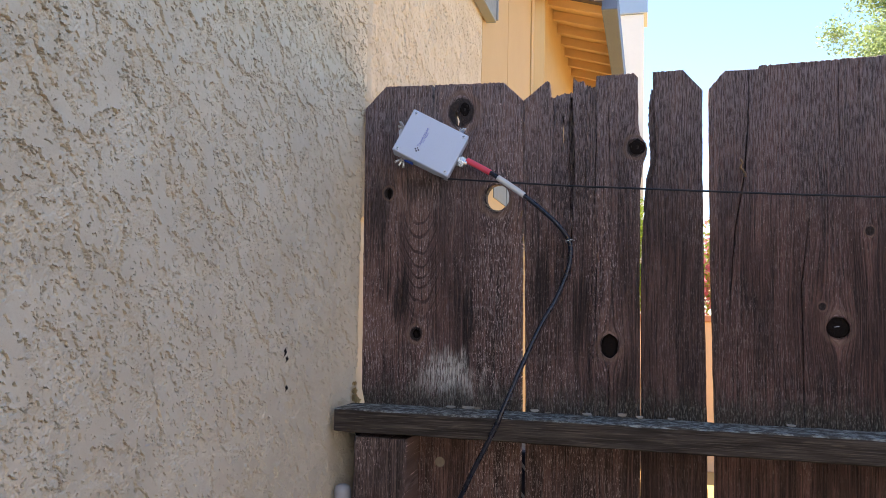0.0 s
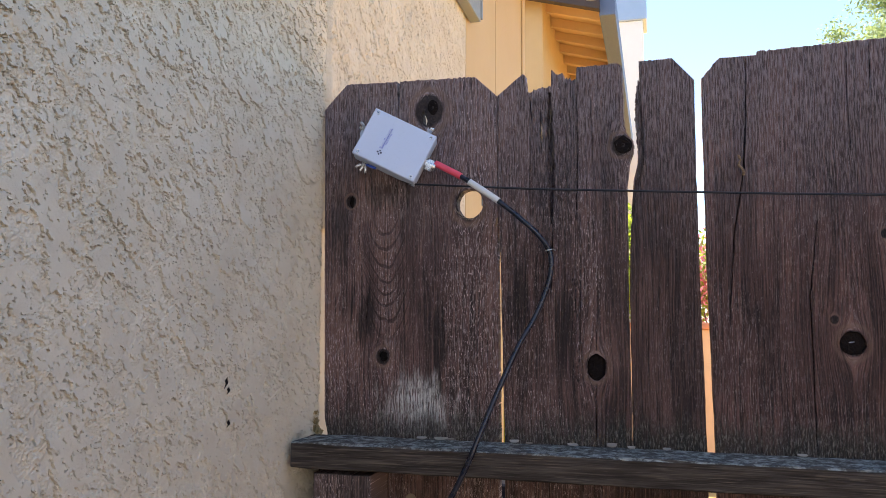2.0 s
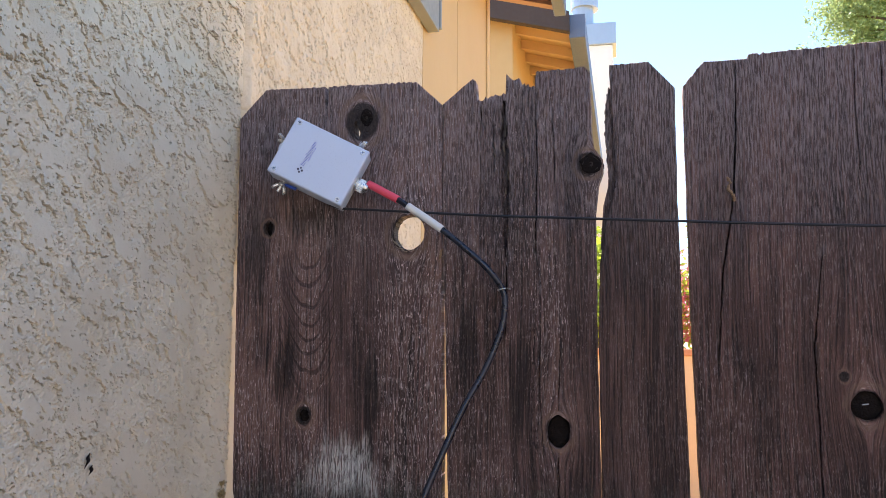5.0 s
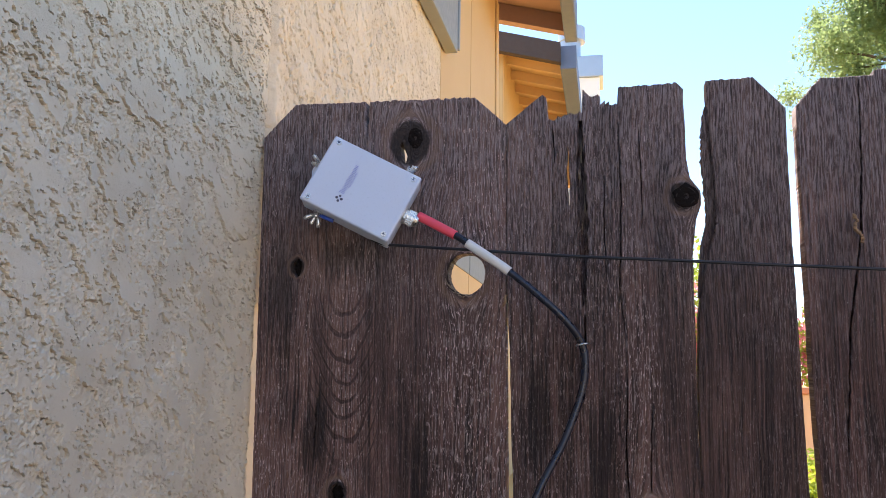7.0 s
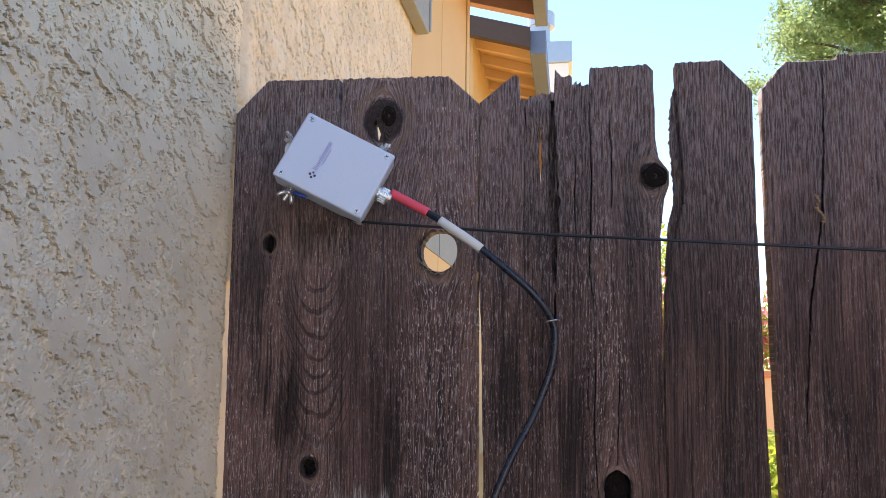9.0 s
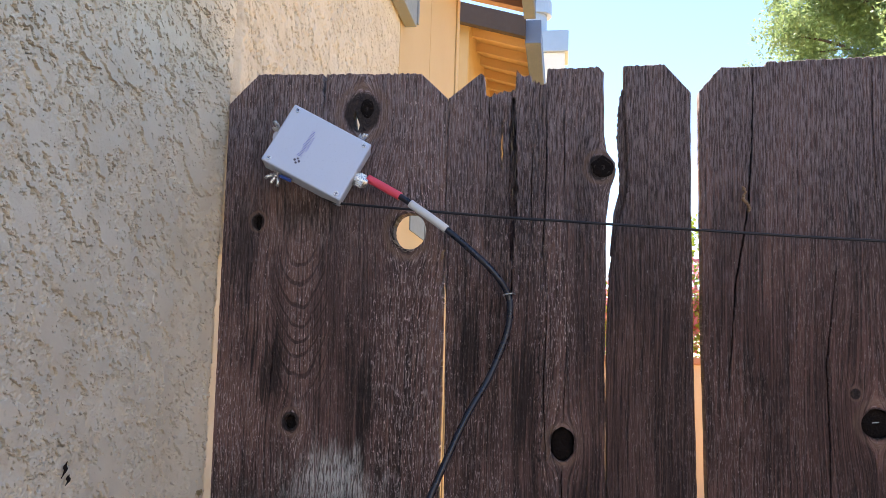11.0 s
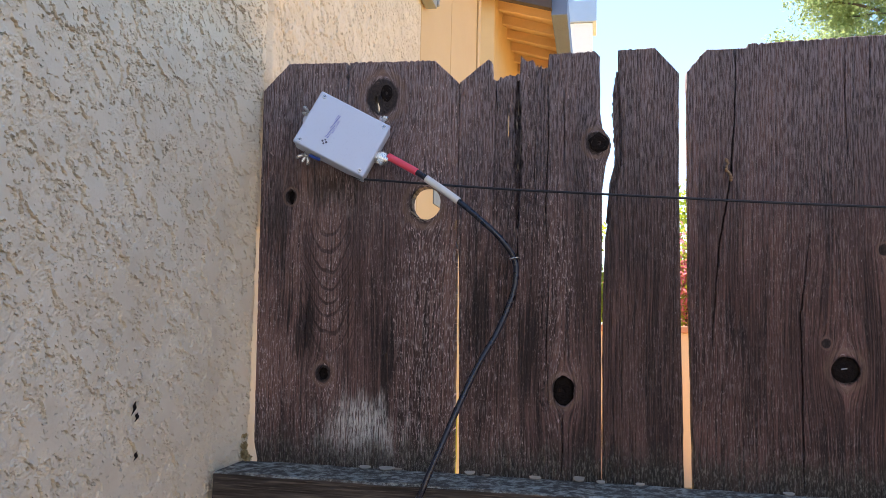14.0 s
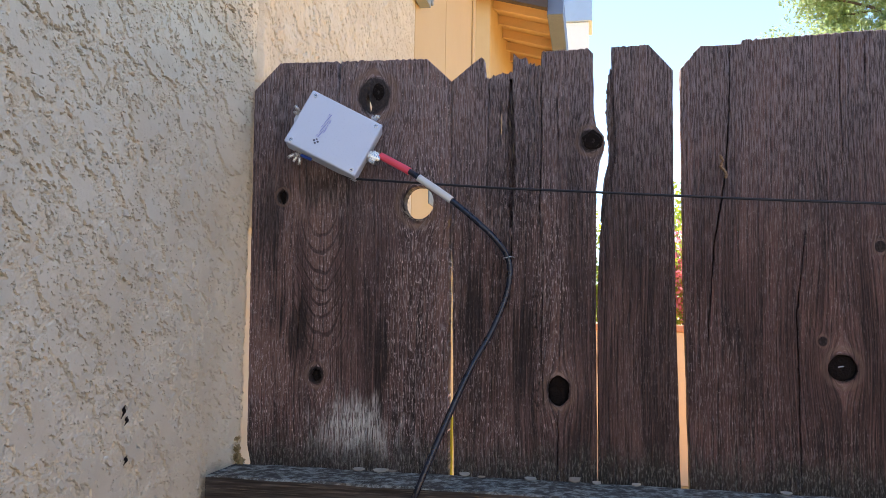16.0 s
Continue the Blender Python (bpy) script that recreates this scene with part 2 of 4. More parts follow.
def siding_paint(name):
    m = Mat(name, 0.7)
    a = m.noise(5.0, detail=4)
    x, y, z = m.split()
    g = m.noise(180.0, m.join(x, y, m.f("MULTIPLY", z, 0.04)), detail=3)
    m.colour(m.mix(a, (0.495, 0.340, 0.155), (0.55, 0.390, 0.190)))
    m.bump(g, 0.0012, 0.6)
    return m.m


def leaf_mat(name, a, b):
    m = Mat(name, 0.5)
    n = m.t.nodes.new("ShaderNodeNewGeometry").outputs["Random Per Island"]
    big = m.noise(1.3, detail=2)
    m.colour(m.mix(m.f("MULTIPLY", m.f("ADD", n, big), 0.5), a, b))
    m.put(m.b.inputs["Subsurface Weight"], 0.0)
    tr = m.t.nodes.new("ShaderNodeBsdfTranslucent")
    m.put(tr.inputs["Color"], [x * 1.5 for x in b])
    ad = m.t.nodes.new("ShaderNodeMixShader")
    ad.inputs[0].default_value = 0.35
    out = m.t.nodes["Material Output"]
    m.t.links.new(m.b.outputs[0], ad.inputs[1])
    m.t.links.new(tr.outputs[0], ad.inputs[2])
    m.t.links.new(ad.outputs[0], out.inputs[0])
    return m.m


def ground_mat():
    """Dark soil on the near side, warm clay-coloured paving past the fence."""
    m = Mat("paving", 0.9)
    x, y, z = m.split()
    n, big = m.noise(90.0, detail=4), m.noise(2.0, detail=4)
    near_c = m.mix(big, (0.065, 0.055, 0.047), (0.10, 0.085, 0.072))
    far_c = m.mix(big, (0.51, 0.295, 0.080), (0.585, 0.350, 0.110))
    c = m.mix(m.ramp(y, 0.0, 0.02), near_c, far_c)
    m.colour(m.mix(m.f("MULTIPLY", m.ramp(n, 0.55, 0.75), 0.3), c, (0.2, 0.15, 0.1)))
    m.bump(n, 0.003, 0.6)
    return m.m


STUCCO, SIDING = stucco("tan_stucco"), siding_paint("ochre_painted_plywood")
TRIM = plain("grey_trim_paint", (0.23, 0.25, 0.255), 0.55, grain=60)
GROUND = ground_mat()
BOX_WHITE = plain("white_plastic", (0.57, 0.61, 0.70), 0.38, grain=400, amount=0.03, bump=0.00006)
BOX_LID = plain("white_plastic_lid", (0.55, 0.61, 0.75), 0.34, grain=400, amount=0.03, bump=0.00005)
STEEL = plain("zinc_steel", (0.62, 0.62, 0.62), 0.30, 1.0, grain=500, amount=0.15, bump=0.0001)
NICKEL = plain("nickel_plate", (0.66, 0.64, 0.60), 0.28, 1.0, grain=600, amount=0.12, bump=0.0001)
RED = plain("red_heatshrink", (0.80, 0.085, 0.135), 0.42, grain=300, amount=0.12, bump=0.0002)
BLACK = plain("black_pvc_jacket", (0.008, 0.010, 0.022), 0.28, grain=60, amount=0.1, bump=0.0)
WIRE_BLACK = plain("black_wire", (0.010, 0.010, 0.014), 0.42, grain=400, amount=0.2, bump=0.0)
WHITE_SLEEVE = plain("white_sleeve", (0.66, 0.66, 0.66), 0.5, grain=250, amount=0.08, bump=0.0001)
BLUE = plain("blue_insulation", (0.03, 0.08, 0.42), 0.4, grain=300, bump=0.0)
INK = plain("blue_violet_ink", (0.06, 0.09, 0.52), 0.5, grain=500, bump=0.0)
INK_DARK = plain("dark_ink", (0.05, 0.05, 0.10), 0.5, grain=500, bump=0.0)
KNOT = plain("charred_knot", (0.013, 0.009, 0.008), 0.8, grain=260, amount=0.8, bump=0.004, spec=0.12)
PVC = plain("grey_pvc", (0.42, 0.42, 0.44), 0.5, grain=200, amount=0.1)
CHIP = plain("dry_chip", (0.27, 0.22, 0.165), 0.8, grain=300, amount=0.35, bump=0.0006)
MOSS = plain("dry_moss", (0.34, 0.25, 0.12), 0.9, grain=300, amount=0.4, bump=0.0004)
TWIG = plain("dry_catkin", (0.30, 0.19, 0.11), 0.85, grain=400, amount=0.4, bump=0.0006)
RAFTER = plain("ochre_painted_timber", (0.60, 0.42, 0.23), 0.7, grain=25, amount=0.1)
FASCIA = plain("grey_blue_fascia_paint", (0.105, 0.140, 0.225), 0.55, grain=40)
BROWN = plain("brown_stained_timber", (0.29, 0.185, 0.145), 0.75, grain=30, amount=0.3, bump=0.002)
BARGE = plain("dark_weathered_barge", (0.055, 0.04, 0.035), 0.8, grain=18, amount=0.4, bump=0.003)
SHINGLE = plain("grey_brown_shingle", (0.13, 0.11, 0.10), 0.9, grain=20, amount=0.4, bump=0.004)
CREAM = plain("cream_panel", (0.82, 0.78, 0.72), 0.6, grain=12, amount=0.06)
GALV = plain("galvanised_flashing", (0.42, 0.47, 0.53), 0.45, 0.6, grain=20, amount=0.15)
BARK = plain("grey_brown_bark", (0.14, 0.10, 0.075), 0.9, grain=25, amount=0.5, bump=0.01)
WALL_WARM = plain("warm_rendered_wall", (0.60, 0.42, 0.27), 0.85, grain=50, amount=0.12, bump=0.003)
TERRA = plain("terracotta_cap", (0.46, 0.20, 0.11), 0.8, grain=50, amount=0.25, bump=0.002)
LEAF_TREE = leaf_mat("tree_leaf", (0.10, 0.15, 0.06), (0.30, 0.37, 0.15))
LEAF_BUSH = leaf_mat("bush_leaf", (0.10, 0.17, 0.02), (0.36, 0.42, 0.05))
PETAL = leaf_mat("red_petal", (0.42, 0.05, 0.09), (0.66, 0.24, 0.28))


# ---------------------------------------------------------------- mesh helpers
def mesh_ob(name, bm, material, parent=None, label="", smooth=False):
    me = bpy.data.meshes.new(name)
    bmesh.ops.recalc_face_normals(bm, faces=bm.faces[:])
    bm.to_mesh(me)
    bm.free()
    if smooth:
        me.polygons.foreach_set("use_smooth", [True] * len(me.polygons))
    for mt in material if isinstance(material, (list, tuple)) else [material]:
        me.materials.append(mt)
    ob = new(name, me)
    if parent is not None:
        ob.parent = parent
    if label:
        tagged(ob, label)
    return ob


def part(name, bm, material, parent, label="", smooth=False):
    return mesh_ob(name, bm, material, parent, label, smooth)


def empty(name, label, category, group="", kind="", at=(0, 0, 0)):
    ob = new(name)
    ob.empty_display_size = 0.05
    ob.location = at
    return tagged(ob, label, category, group, kind)


def add_box(bm, lo, hi, bevel=0.0, m=None):
    r = bmesh.ops.create_cube(bm, size=1.0)
    vs = r["verts"]
    c, s = [(a + b) / 2 for a, b in zip(lo, hi)], [b - a for a, b in zip(lo, hi)]
    for v in vs:
        v.co = Vector((v.co.x * s[0] + c[0], v.co.y * s[1] + c[1], v.co.z * s[2] + c[2]))
    if bevel:
        es = list({e for v in vs for e in v.link_edges})
        r = bmesh.ops.bevel(bm, geom=es, offset=bevel, segments=2, affect="EDGES", profile=0.5)
        vs = list({v for f in r["faces"] for v in f.verts} | {v for v in vs if v.is_valid})
    if m is not None:
        bmesh.ops.transform(bm, matrix=m, verts=vs)
    return vs


def box(lo, hi, bevel=0.0, m=None):
    bm = bmesh.new()
    add_box(bm, lo, hi, bevel, m)
    return bm


def add_cyl(bm, a, b, r1, r2=None, seg=20):
    a, b = Vector(a), Vector(b)
    d = b - a
    m = Matrix.Translation((a + b) / 2) @ d.to_track_quat("Z", "Y").to_matrix().to_4x4()
    bmesh.ops.create_cone(bm, cap_ends=True, segments=seg, radius1=r1, radius2=r1 if r2 is None else r2, depth=d.length, matrix=m)


def smooth_line(pts, n=8):
    """A Catmull-Rom line through the points."""
    p = [Vector(q) for q in pts]
    p = [p[0] * 2 - p[1]] + p + [p[-1] * 2 - p[-2]]
    out = []
    for i in range(1, len(p) - 2):
        for k in range(n):
            t = k / n
            out.append(0.5 * ((2 * p[i]) + (p[i + 1] - p[i - 1]) * t + (2 * p[i - 1] - 5 * p[i] + 4 * p[i + 1] - p[i + 2]) * t * t + (3 * p[i] - p[i - 1] - 3 * p[i + 1] + p[i + 2]) * t ** 3))
    return out + [p[-2]]


def tube(line, r, seg=12, bm=None):
    bm = bm or bmesh.new()
    rings = []
    for i, c in enumerate(line):
        d = (line[min(i + 1, len(line) - 1)] - line[max(i - 1, 0)]).normalized()
        s = d.cross(Vector((0, 1, 0.2))).normalized()
        t = d.cross(s)
        rr = r(i / (len(line) - 1)) if callable(r) else r
        rings.append([bm.verts.new(c + (s * math.cos(a) + t * math.sin(a)) * rr) for a in (2 * math.pi * k / seg for k in range(seg))])
    for a, b in zip(rings, rings[1:]):
        for k in range(seg):
            bm.faces.new((a[k], a[(k + 1) % seg], b[(k + 1) % seg], b[k]))
    bm.faces.new(rings[0][::-1])
    bm.faces.new(rings[-1])
    return bm


# ---------------------------------------------------------------- ground and house
bm = bmesh.new()
bmesh.ops.create_grid(bm, x_segments=60, y_segments=60, size=150.0)
tagged(mesh_ob("ground", bm, GROUND), "dark soil and warm clay-coloured paving on the ground", "ground", kind="structure")


def field(shape, step, size, seed, stretch=1.0):
    """A smooth random height field with features of about the given size, drawn out down the slope when stretched."""
    rng = np.random.default_rng(seed)
    f = np.fft.rfft2(rng.standard_normal(shape))
    ky, kx = np.meshgrid(np.fft.fftfreq(shape[0], step), np.fft.rfftfreq(shape[1], step), indexing="ij")
    along, across = (ky - kx) * 0.7071, (ky + kx) * 0.7071
    k = np.sqrt((along * stretch) ** 2 + across ** 2) * size
    f *= np.exp(-((k - 0.55) / 0.38) ** 2)
    g = np.fft.irfft2(f, shape)
    return g / g.std()


def stucco_sheet(name, y0, y1, z0, z1, step, parent, seed, pits=1.0, lumps=0.0):
    """Knock-down stucco: trowelled flats that stand proud of a sandy bed, with ragged, undercut lips."""
    ys, zs = np.arange(y0, y1 + step / 2, step), np.arange(z0, z1 + step / 2, step)
    ys[-1], zs[-1] = y1, z1
    shape = (len(ys), len(zs))
    yy, zz = np.meshgrid(ys, zs, indexing="ij")
    grit = 0.50 * field(shape, step, 0.0062, seed + 6, 1.4) + 0.60 * field(shape, step, 0.0034, seed + 14) + 0.60 * field(shape, step, 0.0021, seed + 15)
    # trowelled flats over a sandy bed; the blade was dragged up the slope, so each flat tears off steeply on one side
    body = field(shape, step, 0.036, seed + 2, 1.6) + 0.55 * field(shape, step, 0.014, seed + 3, 1.5)
    flat_f = body + 0.34 * field(shape, step, 0.0062, seed + 4) + 0.20 * field(shape, step, 0.0030, seed + 16)
    flat = np.clip((flat_f - 0.22) / 0.20, 0, 1)
    torn = field(shape, step, 0.0100, seed + 8, 1.5) + 0.46 * field(shape, step, 0.0046, seed + 10) + 0.22 * field(shape, step, 0.0026, seed + 17)

    def tear(f, level, wide, bite):
        """Deep narrow crevices along one side of a field's contour, broken up by the bite."""
        gy, gz = np.gradient(f, step)
        g = np.sqrt(gy * gy + gz * gz) + 1e-6
        facing = np.clip((0.50 * gy + 0.87 * gz) / g * 1.8 - 0.10, 0, 1)
        dist = (f - level) / g
        return np.clip(1.35 - np.abs(dist) / wide, 0, 1) * facing * np.clip(bite * 3.0, 0, 1), np.clip(1.4 - np.abs(dist - 1.5 * wide) / (1.4 * wide), 0, 1) * facing * np.clip(bite * 3.0, 0, 1)

    where = field(shape, step, 0.013, seed + 9) + 0.35 * field(shape, step, 0.10, seed + 5)
    pit_a, lip_a = tear(flat_f, 0.20, 0.00072, where + 0.42)
    pit_b, lip_b = tear(torn, 0.50, 0.00068, (field(shape, step, 0.0085, seed + 13) - 0.05) * (1 - 0.9 * flat))
    pit, lip = np.maximum(pit_a, pit_b) * pits, np.maximum(lip_a, lip_b)
    sandy = np.clip(0.75 + 0.55 * field(shape, step, 0.020, seed + 18), 0.15, 1.6)
    h = 0.0015 * flat + 0.0010 * lip - 0.0105 * pit + 0.00040 * grit * sandy * (1 - 0.85 * flat) + 0.00050 * np.clip(torn, -1, 1) * (1 - 0.9 * flat) + 0.0006 * field(shape, step, 0.30, seed + 7)
    if lumps:
        b = field(shape, step, 0.030, seed + 11, 1.5) + 0.35 * field(shape, step, 0.012, seed + 12)
        h += lumps * np.clip((b + 0.3) / 0.5, 0, 1)
    s = np.clip((yy + 0.07) / 0.07, 0, 1) * np.clip((0.10 - yy) / 0.06, 0, 1)
    h += 0.0100 * s * s * (3 - 2 * s)
    edge = np.minimum(np.minimum(yy - y0, y1 - yy), np.minimum(zz - z0, z1 - zz))
    h = h * np.clip(edge / 0.012, 0, 1) - 0.0012
    # the lips hang over the crevices, which run in under them
    slip = np.clip(edge / 0.012, 0, 1) * (0.0013 * lip - 0.0016 * pit)
    co = np.stack([h, yy - 0.62 * slip, zz - 0.78 * slip], -1).reshape(-1, 3)
    ny, nz = shape
    i = (np.arange(ny - 1)[:, None] * nz + np.arange(nz - 1)[None]).ravel()
    quads = np.stack([i, i + nz, i + nz + 1, i + 1], 1)
    qy, qz = yy.ravel()[i], zz.ravel()[i]
    quads = quads[(qy > 0.0) | (np.abs(qz - 1.54) < 0.27 + 0.30 * (qy + 0.82))]      # the far corners are plain wall
    me = bpy.data.meshes.new(name)
    me.vertices.add(len(co))
    me.vertices.foreach_set("co", co.ravel())
    me.loops.add(quads.size)
    me.loops.foreach_set("vertex_index", quads.ravel())
    me.polygons.add(len(quads))
    me.polygons.foreach_set("loop_start", np.arange(0, quads.size, 4))
    me.polygons.foreach_set("loop_total", np.full(len(quads), 4))
    me.polygons.foreach_set("use_smooth", np.full(len(quads), step > 0.0015))
    me.update(calc_edges=True)
    me.materials.append(STUCCO)
    ob = new(name, me)
    ob.parent = parent
    return ob


# Unseen, added walls: the side one curbs low light, the rear one bounces sun.
yard = empty("unseen_yard_walls", "unseen plain walls added to close the yard and shape its light", "wall", kind="structure")
part("light_wall_side", box((3.3, -6.0, 0.0), (3.45, 0.2, 2.1)), plain("tan_light_wall", (0.40, 0.285, 0.175), 0.85, grain=14, amount=0.3, bump=0.003), yard, "unseen tan wall added to temper the yard's light")
part("bounce_wall_rear", box((0.002, -3.75, 0.0), (3.29, -3.6, 2.9)), CREAM, yard)

house = empty("house_wall", "tan knock-down stucco house wall with ochre plywood siding", "wall", kind="structure")
Y_END, Y_CORNER = 1.05, 2.13
bm = bmesh.new()
add_box(bm, (-0.16, -7.0, 0.0), (-0.004, Y_END, 3.05))
part("wall_core", bm, STUCCO, house)
stucco_sheet("stucco", -0.82, 0.022, 1.09, 2.02, 0.00080, house, 11)
stucco_sheet("stucco", 0.022, Y_END, 1.60, 2.42, 0.0020, house, 31, 0.9, 0.0016)
# siding panels with a groove between them, corner board
for a, b in ((Y_END + 0.002, 1.503), (1.509, 2.060)):
    part("siding_panel", box((-0.16, a, 0.0), (0.000, b, 3.02), 0.003), SIDING, house, "ochre painted grooved plywood panel")
# Shadow across the upper siding, laid on as thin grey boxes.
SHADE_BAND = plain("grey_band_shade", (0.20, 0.225, 0.235), 0.7, grain=60, amount=0.08)
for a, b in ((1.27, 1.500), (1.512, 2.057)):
    part("shade_band", box((-0.002, a, 1.822), (0.0035, b, 2.03), 0.001), SHADE_BAND, house, "shaded strip of the siding, laid on as grey colour")
part("groove_back", box((-0.16, 1.503, 0.0), (-0.008, 1.509, 3.0)), SIDING, house)
part("corner_board", box((-0.16, 2.063, 0.0), (0.006, Y_CORNER, 3.0), 0.003), SIDING, house)
part("back_wall", box((-6.84, Y_CORNER - 0.16, 0.0), (-0.161, Y_CORNER, 3.0)), SIDING, house)
part("trim_board", box((0.0035, -7.0, 2.36), (0.036, 1.092, 2.60), 0.002), TRIM, house, "grey painted trim board")
part("trim_end", box((0.001, 1.094, 2.372), (0.040, 1.110, 2.60), 0.003), TRIM, house)

part("roof", box((-7.0, -7.0, 3.052), (-0.004, Y_CORNER, 3.16), 0.004), SHINGLE, house, "grey-brown shingle roof")
part("far_wall", box((-7.0, -7.0, 0.0), (-6.85, Y_CORNER, 3.05)), STUCCO, house)

# own eave over the siding: deck, rafters, fascia
eave = empty("eave", "brown open eave with grey fascia board", "eave", kind="structure")
SLOPE = -0.27


def eave_bits(parent, x0, x1, y0, y1, z, ys, deep, wide, fascia, timber):
    """An open eave along y from the wall at x0 out to x1; z is the deck's underside at the wall."""
    def at(x):
        return z + SLOPE * (x - x0)
    bm = bmesh.new()
    th = 0.05
    vs = [bm.verts.new(p) for p in ((x0 - 1.4, y0, at(x0 - 1.4)), (x1, y0, at(x1)), (x1, y0, at(x1) + th), (x0 - 1.4, y0, at(x0 - 1.4) + th),
                                    (x0 - 1.4, y1, at(x0 - 1.4)), (x1, y1, at(x1)), (x1, y1, at(x1) + th), (x0 - 1.4, y1, at(x0 - 1.4) + th))]
    for f in ((0, 1, 2, 3), (4, 5, 6, 7), (0, 1, 5, 4), (3, 2, 6, 7), (1, 2, 6, 5), (0, 3, 7, 4)):
        bm.faces.new([vs[i] for i in f])
    part("roof_deck", bm, timber, parent)
    for y in ys:
        bm = bmesh.new()
        vs = [bm.verts.new((x, yy, at(x) - d)) for yy in (y - wide / 2, y + wide / 2) for x, d in ((x0 - 0.05, 0.002), (x1, 0.002), (x1, deep), (x0 - 0.05, deep))]
        for f in ((0, 1, 2, 3), (4, 5, 6, 7), (0, 1, 5, 4), (3, 2, 6, 7), (1, 2, 6, 5), (0, 3, 7, 4)):
            bm.faces.new([vs[i] for i in f])
        part("rafter", bm, timber, parent)
    fw, fh = fascia
    part("fascia", box((x1 + 0.001, y0 - 0.01, at(x1) + th - fh), (x1 + fw, y1, at(x1) + th + 0.01), 0.006), FASCIA, parent, "grey painted fascia board")


eave_bits(eave, 0.006, 0.262, -0.2 + 1.35, 2.24, 3.035, (1.30, 1.72, 2.20), 0.075, 0.045, (0.052, 0.15), BROWN)
part("shingle_edge", box((-1.3, 1.15, 3.46), (-0.4, 2.26, 3.50), 0.004), SHINGLE, eave)

# ---------------------------------------------------------------- the neighbour's house
far_house = empty("neighbour_house", "two-storey ochre house with open rafter eaves", "house")
part("wall", box((-7.0, 10.2, 0.0), (-1.02, 19.0, 6.5)), SIDING, far_house)
eave_bits(far_house, -1.0, -0.17, 10.0, 19.0, 6.36, [10.6 + 0.62 * i for i in range(13)], 0.15, 0.09, (0.23, 0.34), RAFTER)
bm = bmesh.new()
vs = [bm.verts.new(p) for p in ((-3.2, 9.86, 6.72), (-0.16, 9.86, 5.90), (-0.16, 9.86, 6.20), (-3.2, 9.86, 7.02), (-3.2, 9.99, 6.72), (-0.16, 9.99, 5.90), (-0.16, 9.99, 6.20), (-3.2, 9.99, 7.02))]
for f in ((0, 1, 2, 3), (4, 5, 6, 7), (0, 1, 5, 4), (3, 2, 6, 7), (1, 2, 6, 5), (0, 3, 7, 4)):
    bm.faces.new([vs[i] for i in f])
part("barge_board", bm, BARGE, far_house, "dark weathered barge board")
chimney = empty("chimney", "cream panelled chimney with a galvanised cap and flue", "chimney")
part("shaft", box((-0.95, 20.0, 0.0), (0.36, 21.0, 9.55), 0.02), CREAM, chimney)
for cx in (-0.55, -0.12):
    part("panel_joint", box((cx - 0.012, 19.992, 0.0), (cx + 0.012, 20.001, 9.55)), CREAM, chimney)
part("cap", box((-1.0, 19.93, 9.55), (0.46, 21.07, 10.16), 0.02), GALV, chimney, "galvanised chimney cap")
bm = bmesh.new()
add_cyl(bm, (-0.45, 20.4, 10.0), (-0.45, 20.4, 10.75), 0.30, seg=24)
add_cyl(bm, (-0.40, 20.4, 10.75), (-0.40, 20.4, 11.15), 0.38, seg=24)
part("flue", bm, GALV, chimney, smooth=False)

# ---------------------------------------------------------------- garden past the fence
garden = empty("garden_wall", "low warm rendered garden wall with terracotta cap", "wall", kind="structure")
part("wall_body", box((0.25, 6.4, 0.0), (9.0, 6.6, 1.38), 0.01), WALL_WARM, garden)
part("cap", box((0.23, 6.36, 1.38), (9.0, 6.64, 1.44), 0.01), TERRA, garden)


def leaves(name, blobs, count, size, material, parent, seed, label=""):
    """A crown of many small pointed leaves in uneven clumps."""
    rng = np.random.default_rng(seed)
    centre = np.array([b[:3] for b in blobs])
    rad = np.array([b[3] for b in blobs])
    pick = rng.choice(len(blobs), count, p=rad ** 2 / (rad ** 2).sum())
    d = rng.standard_normal((count, 3))
    d /= np.linalg.norm(d, axis=1)[:, None]
    p = centre[pick] + d * (rad[pick] * rng.uniform(0.05, 1.0, count) ** 0.7)[:, None]
    n = rng.standard_normal((count, 3))
    n /= np.linalg.norm(n, axis=1)[:, None]
    a = np.cross(n, rng.standard_normal((count, 3)))
    a /= np.linalg.norm(a, axis=1)[:, None]
    b = np.cross(n, a)
    s = size * rng.uniform(0.6, 1.3, count)[:, None]
    verts = np.stack([p - a * s, p + b * s * 0.45 + n * s * 0.12, p + a * s, p - b * s * 0.45 + n * s * 0.12], 1).reshape(-1, 3)
    i = np.arange(count) * 4
    tris = np.stack([i, i + 1, i + 2, i, i + 2, i + 3], 1).reshape(-1, 3)
    me = bpy.data.meshes.new(name)
    me.from_pydata(verts, [], tris)
    me.materials.append(material)
    ob = new(name, me)
    ob.parent = parent
    if label:
        tagged(ob, label)
    return ob


